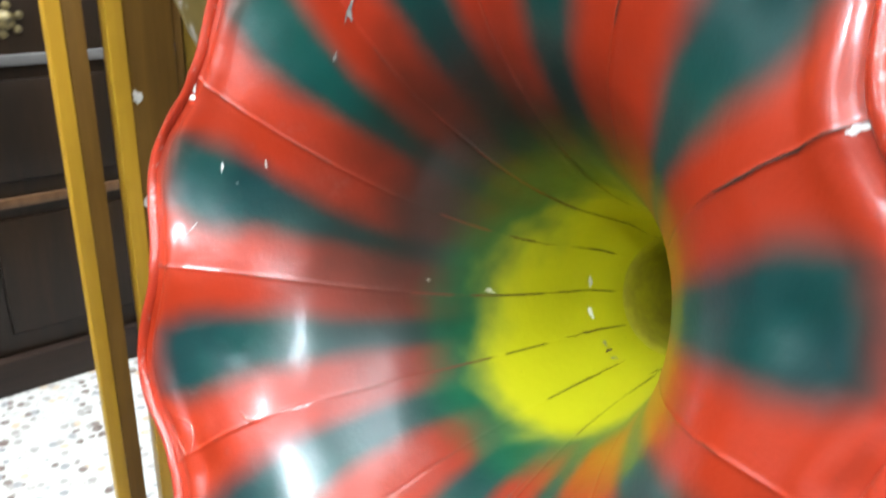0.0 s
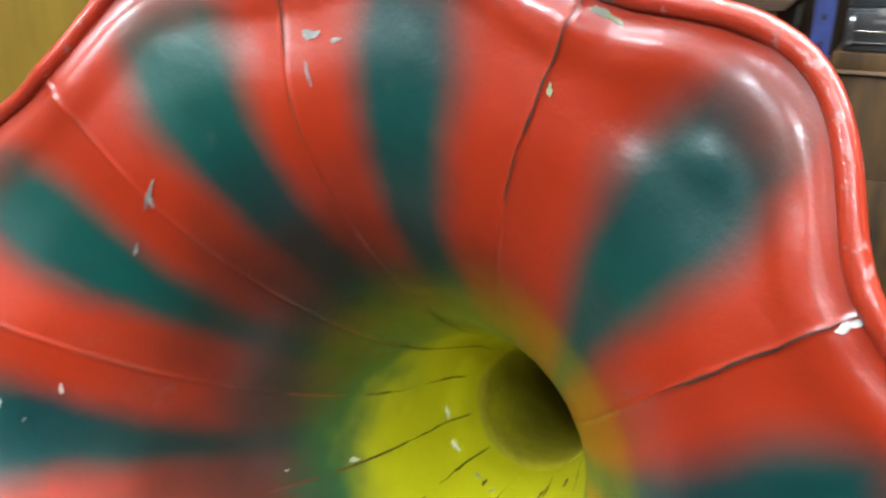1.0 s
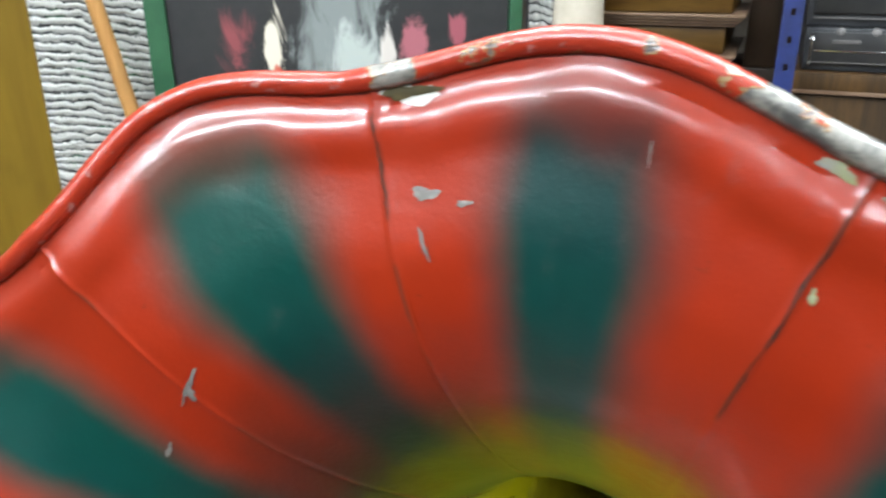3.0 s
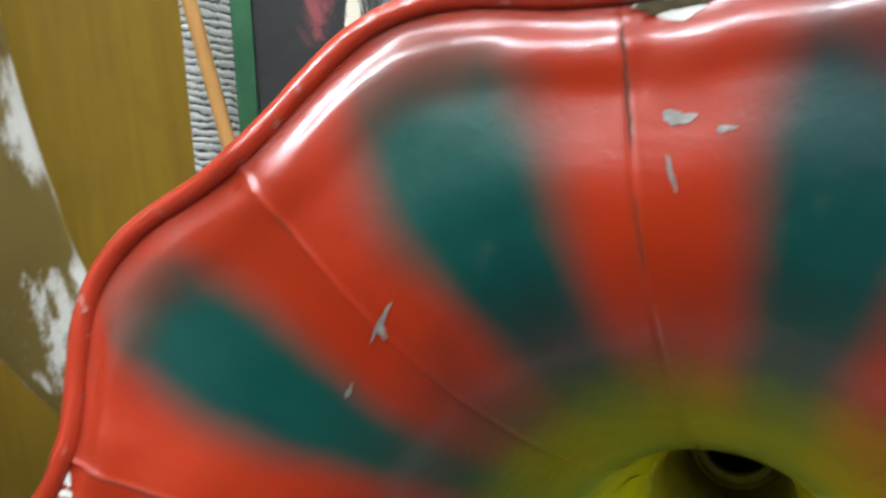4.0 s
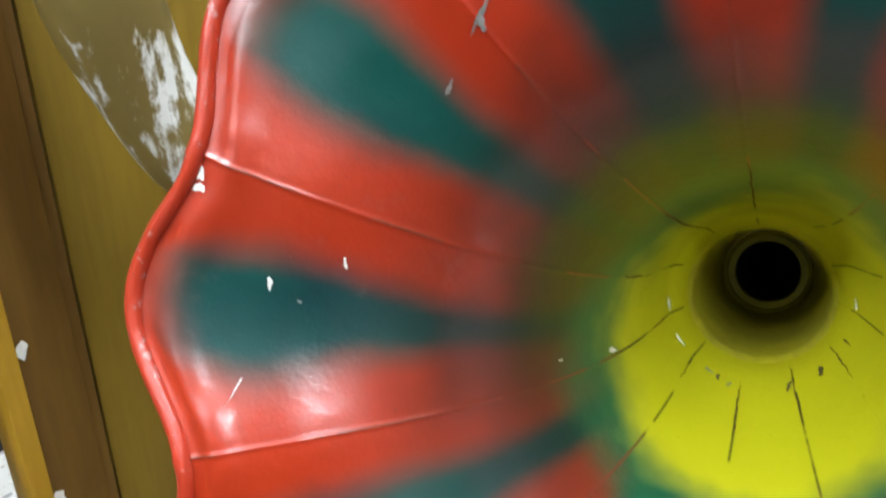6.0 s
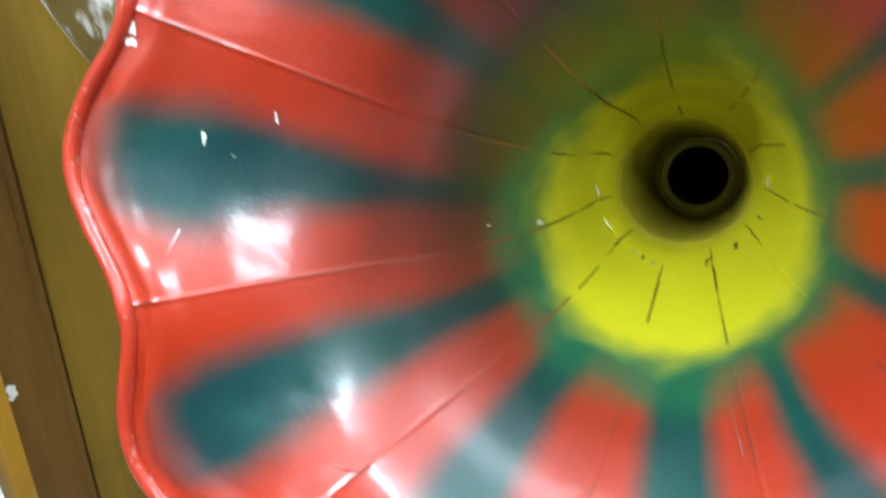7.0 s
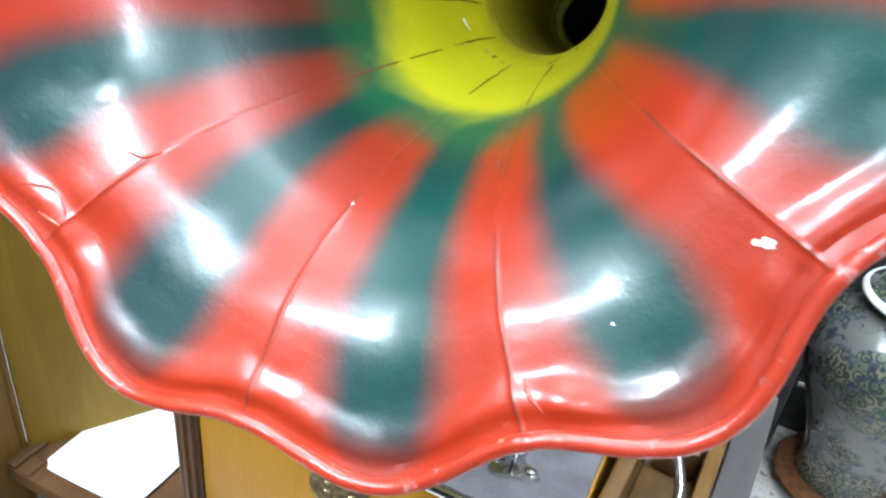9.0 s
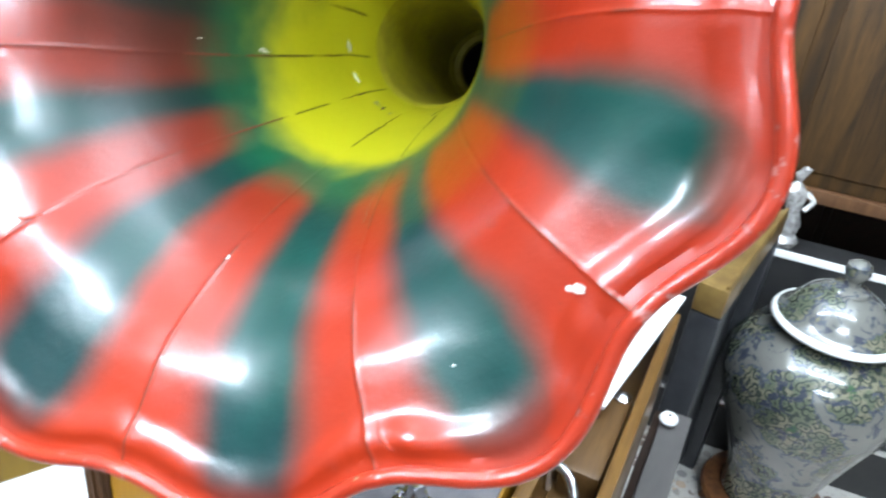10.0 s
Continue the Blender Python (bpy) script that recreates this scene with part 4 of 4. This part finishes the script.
for y in (-0.75, -0.25, 0.25, 0.72):
    part("panel", boxed((0.0005, y - 0.2, 0.16), (0.008, y + 0.2, 0.46), 0.006), "back_cab", chest)
    part("panel", boxed((0.0005, y - 0.2, 0.55), (0.008, y + 0.2, 0.78), 0.006), "back_cab", chest)
    # brass mount: a boss with leaves
    mount = part("brass_mount", lathe([(0.022, 0), (0.018, 0.008), (0.008, 0.013), (0.0001, 0.014)], 16, None, pose(0.001, y - 0.10, 0.905, 0, 90, 0)), "brass", chest, "small ornate brass mount")
    for j in range(6):
        a = j * math.pi / 3 + 0.3
        part("leaf", lathe([(0.010, 0), (0.008, 0.004), (0.0001, 0.006)], 8, None, Matrix.Translation((0.001, y - 0.10 + 0.03 * math.cos(a), 0.905 + 0.03 * math.sin(a))) @ pose(0, 0, 0, 0, 90, 0)), "brass", mount)
part("top", boxed((-0.44, -1.13, 1.2505), (0.03, 1.03, 1.29), 0.008), "back_cab", chest)

# ---------------------------------------------------------------- pictures behind the horn
WALLDIR = math.degrees(math.atan2(0.33, 0.54))
pic = thing("flower_painting", pose(-0.915, 0.922, 0.82, 0, 0, WALLDIR), "dark flower painting in a narrow green frame", "painting")
part("canvas", boxed((0.036, 0.004, 0.03), (0.63, 0.014, 0.93), 0.0), "canvas", pic, "dark canvas with pink and white flowers")
part("frame_side", boxed((0.0, -0.004, 0.0), (0.035, 0.022, 0.96), 0.003), "green", pic)
part("frame_side", boxed((0.631, -0.004, 0.0), (0.655, 0.022, 0.96), 0.003), "green", pic)
part("frame_side", boxed((0.0355, -0.004, 0.0), (0.6305, 0.022, 0.029), 0.003), "green", pic)
part("frame_side", boxed((0.0355, -0.004, 0.931), (0.6305, 0.022, 0.96), 0.003), "green", pic)
easel = thing("picture_stand", pose(-0.915, 0.922, 0, 0, 0, WALLDIR), "plain dark wooden stand that carries the paintings", "stand")
part("ledge", boxed((-0.5, -0.01, 0.78), (0.75, 0.12, 0.8195), 0.004), "black_wood", easel)
for x in (-0.46, 0.12, 0.7):
    part("leg", boxed((x, 0.06, 0.0), (x + 0.04, 0.10, 0.7795), 0.004), "black_wood", easel)


def hanging(name, x, z0, wide, high, back, label, category):
    """A hanging woven cloth with soft folds."""
    bm = bmesh.new()
    nx, nz = 24, 10
    grid = [[bm.verts.new((wide * i / nx, 0.006 * math.sin(i * 0.9) + 0.003 * math.sin(j * 1.3 + i * 0.3), high * j / nz)) for j in range(nz + 1)] for i in range(nx + 1)]
    for i in range(nx):
        for j in range(nz):
            bm.faces.new((grid[i][j], grid[i + 1][j], grid[i + 1][j + 1], grid[i][j + 1]))
    bmesh.ops.solidify(bm, geom=bm.faces[:], thickness=0.003)
    ob = thing(name, pose(-0.915, 0.922, 0, 0, 0, WALLDIR) @ pose(x, back, z0), label, category)
    part("cloth", bm, "cloth", ob)
    for side in (0.0, wide):
        part("selvedge", sweep([(side, 0.004 * math.sin(j), high * j / 12) for j in range(13)], 0.0028, 6), "satin_black", ob)
    part("rod", sweep([(-0.02, 0, high), (wide + 0.02, 0, high)], 0.007, 10), "stick", ob)
    return ob


hanging("striped_weaving", -0.36, 0.82, 0.355, 0.95, 0.045, "black and white striped weaving with green patches", "weaving")
hanging("striped_weaving", 0.672, 0.82, 0.085, 0.95, 0.03, "narrow strip of black and white striped weaving", "weaving")
stick = tagged(part("wooden_stick", sweep([(-0.985, 0.872, 1.30), (-0.905, 0.915, 0.82)], 0.0135, 12), "stick"), "orange-brown wooden stick leaning against the weaving", "stick")

# ---------------------------------------------------------------- furniture along the back
shade = thing("table_lamp", pose(-0.278, 1.36, 0), "cream parchment lamp shade on a dark turned foot", "lamp")
part("shade", lathe([(0.055, 1.0), (0.055, 1.1), (0.052, 1.165), (0.040, 1.42), (0.0385, 1.42), (0.0505, 1.165), (0.0535, 1.1), (0.0535, 1.0), (0.055, 1.0)], 40), "shade", shade)
part("foot", lathe([(0.06, 0.0), (0.06, 0.02), (0.02, 0.06), (0.016, 0.5), (0.024, 0.7), (0.012, 0.8), (0.012, 1.05), (0.0001, 1.06)], 24), "dark_wood", shade)

cab2 = thing("corniced_cabinet", pose(-0.245, 1.45, 0), "brown wooden cabinet with stepped pale cornices", "cabinet")
part("body", boxed((0.0, 0.0, 0.0), (0.225, 0.34, 1.115), 0.004), "cab_wood", cab2)
for lift, out in ((0.0, 0.010), (0.0062, 0.014), (0.0128, 0.018)):
    part("lower_cornice", boxed((-out, -out, 1.1155 + lift), (0.236 + out, 0.345 + out, 1.1212 + lift), 0.002), "cornice", cab2, "pale worn cornice")
part("upper_body", boxed((0.002, 0.002, 1.135), (0.232, 0.345, 1.185), 0.004), "cab_wood", cab2)
for lift, out in ((0.0, 0.008), (0.0058, 0.014), (0.0116, 0.020), (0.0174, 0.025)):
    part("upper_cornice", boxed((-out, -out, 1.1855 + lift), (0.240 + out, 0.345 + out, 1.1908 + lift), 0.002), "cornice", cab2)
part("top_body", boxed((0.0, 0.0, 1.209), (0.24, 0.35, 1.5), 0.004), "cab_wood", cab2)
# the wing's shade is put into its colour: darker wood than the body
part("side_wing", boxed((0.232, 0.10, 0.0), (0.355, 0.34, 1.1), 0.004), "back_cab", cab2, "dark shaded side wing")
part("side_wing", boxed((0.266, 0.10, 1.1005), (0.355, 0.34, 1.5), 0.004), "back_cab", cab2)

rack = thing("steel_rack", pose(0, 1.15, 0), "blue slotted-angle steel shelf rack", "shelf rack")


def slotted_post(x, y):
    """An angle upright whose front flange is pierced by a row of slots."""
    bm = bmesh.new()
    w, z, pitch = 0.028, 0.0, 0.04
    while z < 1.7:
        box(bm, (x, y, z), (x + 0.011, y + 0.003, z + pitch))
        box(bm, (x + 0.017, y, z), (x + w, y + 0.003, z + pitch))
        box(bm, (x + 0.011, y, z), (x + 0.017, y + 0.003, z + 0.030))
        z += pitch
    box(bm, (x, y + 0.003, 0.0), (x + 0.003, y + 0.034, z))
    bmesh.ops.remove_doubles(bm, verts=bm.verts[:], dist=0.0002)
    return part("upright", bm, "blue", rack, smooth=False)


for x, y in ((0.079, 0.0), (0.079, 0.50), (0.98, 0.0), (0.98, 0.50)):
    slotted_post(x, y)
part("shelf", boxed((0.109, 0.085, 0.546), (0.977, 0.53, 0.572), 0.003), "dark_wood", rack, "dark brown wooden shelf board")

crate = thing("wooden_chest", pose(0.112, 1.25, 0.5725), "old brown veneered wooden chest on the steel rack", "chest")
part("chest_body", boxed((0.0, 0.0, 0.0), (0.80, 0.26, 0.528), 0.004), "chest_wood", crate)
part("lid", boxed((-0.004, -0.006, 0.529), (0.805, 0.265, 0.565), 0.004), "chest_wood", crate, "lid with a pale worn edge")
part("lid_strip", boxed((-0.004, -0.0085, 0.531), (0.805, -0.0062, 0.537), 0.0008), "cornice", crate)
for x in (0.03, 0.29, 0.55):
    part("front_panel", boxed((x, -0.0045, 0.03), (x + 0.225, -0.0005, 0.36), 0.003), "chest_wood", crate)
part("hasp", boxed((0.175, -0.006, 0.388), (0.245, -0.0005, 0.405), 0.002), "satin_black", crate, "dark iron hasp")
part("hasp_ring", sweep([(0.225 + 0.022 * math.cos(a), -0.010, 0.388 + 0.022 * math.sin(a)) for a in np.linspace(0, 2 * math.pi, 25)[:-1]], 0.0035, 8, None, True), "satin_black", crate)

radio = thing("hifi_unit", pose(0.118, 1.262, 1.1385), "black hi-fi unit with chrome side handles on the wooden chest", "hi-fi unit")
part("casing", boxed((0.0, 0.0, 0.0), (0.42, 0.22, 0.066), 0.004), "satin_black", radio)
part("face_panel", boxed((0.012, -0.006, 0.012), (0.30, -0.0005, 0.060), 0.002), "black", radio)
part("trim_line", boxed((0.012, -0.0075, 0.030), (0.30, -0.0065, 0.0325), 0.0004), "chrome", radio)
part("trim_line", boxed((0.012, -0.0075, 0.0125), (0.30, -0.0065, 0.0145), 0.0004), "grey_plank", radio)
part("name_bar", boxed((0.040, -0.0075, 0.043), (0.080, -0.0065, 0.049), 0.0004), "grey_plank", radio)
for x in (0.010, 0.302):
    part("handle", sweep(spline([(x, -0.004, 0.010), (x, -0.020, 0.014), (x, -0.020, 0.050), (x, -0.004, 0.056)], 6), 0.0025, 8), "chrome", radio)
for x in (0.05, 0.10, 0.25, 0.29):
    part("dial", lathe([(0.007, 0), (0.007, 0.004), (0.004, 0.006), (0.0001, 0.006)], 16, None, pose(x, -0.0005, 0.060, 60, 0, 0)), "grey_plank", radio)
unit = thing("hifi_unit", pose(0.116, 1.285, 1.2050), "second matt black hi-fi unit stacked on top", "hi-fi unit")
part("casing", boxed((0.0, 0.0, 0.0), (0.44, 0.20, 0.11), 0.004), "satin_black", unit)
part("face_panel", boxed((0.01, -0.005, 0.02), (0.43, -0.0005, 0.10), 0.002), "black", unit)
part("trim_line", boxed((0.01, -0.0065, 0.012), (0.43, -0.0055, 0.015), 0.0004), "grey_plank", unit)

# ---------------------------------------------------------------- lacquered steps, figurine, jar
steps = thing("lacquer_steps", pose(0, 0, 0), "black lacquered stepped display plinth with shiny pale edges", "plinth")
part("lower_step", boxed((0.10, 1.112, 0.0), (1.5, 1.149, 0.120), 0.003), "black", steps)
part("upper_step", boxed((0.10, 1.1495, 0.0), (1.5, 1.232, 0.470), 0.003), "black", steps)
part("edge_strip", boxed((0.10, 1.108, 0.113), (1.5, 1.1115, 0.127), 0.001), "chrome", steps, "bright metal edge")
part("edge_strip", boxed((0.10, 1.145, 0.459), (1.5, 1.149, 0.474), 0.001), "white", steps, "white edge strip")
backcab = thing("back_cabinet", pose(0.30, 1.75, 0), "dark brown panelled wooden cabinet at the back", "cabinet")
part("body", boxed((0.0, 0.012, 0.0), (1.3, 0.38, 1.7), 0.004), "black_wood", backcab)
part("shelf_edge", boxed((-0.01, -0.004, 0.365), (1.31, 0.0115, 0.395), 0.004), "dark_wood", backcab)
for x in (0.02, 0.29, 0.56, 0.83):
    part("door_panel", boxed((x, 0.0, 0.40), (x + 0.25, 0.0115, 1.65), 0.005), "back_cab", backcab)
    part("door_panel", boxed((x, 0.0, 0.03), (x + 0.25, 0.0115, 0.355), 0.005), "black_wood", backcab)

# a small draped standing statue, plain
bm = lathe([(0.030, 0.0), (0.032, 0.012), (0.026, 0.020), (0.020, 0.024), (0.022, 0.05), (0.016, 0.085), (0.020, 0.11), (0.022, 0.128), (0.012, 0.142), (0.007, 0.150), (0.011, 0.158), (0.013, 0.168), (0.010, 0.180), (0.0001, 0.186)], 20)
for v in bm.verts:
    v.co.x += 0.006 * math.sin(v.co.z * 34)
    v.co += Vector((noise.noise(v.co * 70), noise.noise(v.co * 70 + Vector((5, 0, 0))), 0)) * 0.007
sweep(spline([(0.016, 0, 0.128), (0.034, -0.008, 0.112), (0.020, -0.020, 0.092)], 5), 0.006, 8, bm)
sweep(spline([(-0.016, 0, 0.128), (-0.032, -0.004, 0.105), (-0.030, -0.010, 0.078)], 5), 0.006, 8, bm)
statue = tagged(part("statuette", bm, "statue"), "small silver-grey statuette standing on the lacquered step", "statuette")
statue.matrix_world = pose(0.425, 1.19, 0.4705) @ Matrix.Scale(0.86, 4)

jar = thing("ginger_jar", pose(0.524, 0.975, 0.045), "lidded grey crackle-glazed porcelain jar with olive flower painting", "jar")
part("jar_body", lathe([(0.0001, 0.0), (0.080, 0.0), (0.083, 0.012), (0.078, 0.03), (0.088, 0.08), (0.116, 0.16), (0.145, 0.235), (0.155, 0.285), (0.150, 0.320), (0.128, 0.355), (0.096, 0.374), (0.082, 0.380), (0.080, 0.392), (0.0001, 0.392)], 72), "jar", jar)
lid = part("lid", lathe([(0.0001, 0.3925), (0.098, 0.3925), (0.103, 0.396), (0.103, 0.402), (0.096, 0.408), (0.086, 0.414), (0.078, 0.430), (0.060, 0.452), (0.040, 0.463), (0.032, 0.466), (0.0001, 0.467)], 72), "jar", jar, "domed lid")
part("lid_lip", lathe([(0.100, 0.3935), (0.1055, 0.396), (0.1065, 0.400), (0.104, 0.4045), (0.098, 0.407), (0.097, 0.4035), (0.100, 0.3935)], 72), "white", lid, "white glazed lip")
part("finial", lathe([(0.034, 0.4665), (0.030, 0.472), (0.014, 0.476), (0.011, 0.484), (0.016, 0.490), (0.021, 0.502), (0.019, 0.514), (0.010, 0.521), (0.0001, 0.523)], 32), "jar", lid, "round glazed finial")
stand = thing("jar_stand", pose(0.524, 0.975, 0), "low carved red-brown wooden stand under the jar", "stand")
part("stand_ring", lathe([(0.0001, 0.030), (0.070, 0.030), (0.112, 0.030), (0.118, 0.036), (0.114, 0.0445), (0.0001, 0.0445)], 48), "stand", stand)
for i in range(6):
    a = math.pi / 3 * i + 0.2
    part("foot", lathe([(0.010, 0.0), (0.016, 0.006), (0.012, 0.018), (0.018, 0.0298), (0.0001, 0.0299)], 14, None, pose(0.098 * math.cos(a), 0.098 * math.sin(a), 0)), "stand", stand)
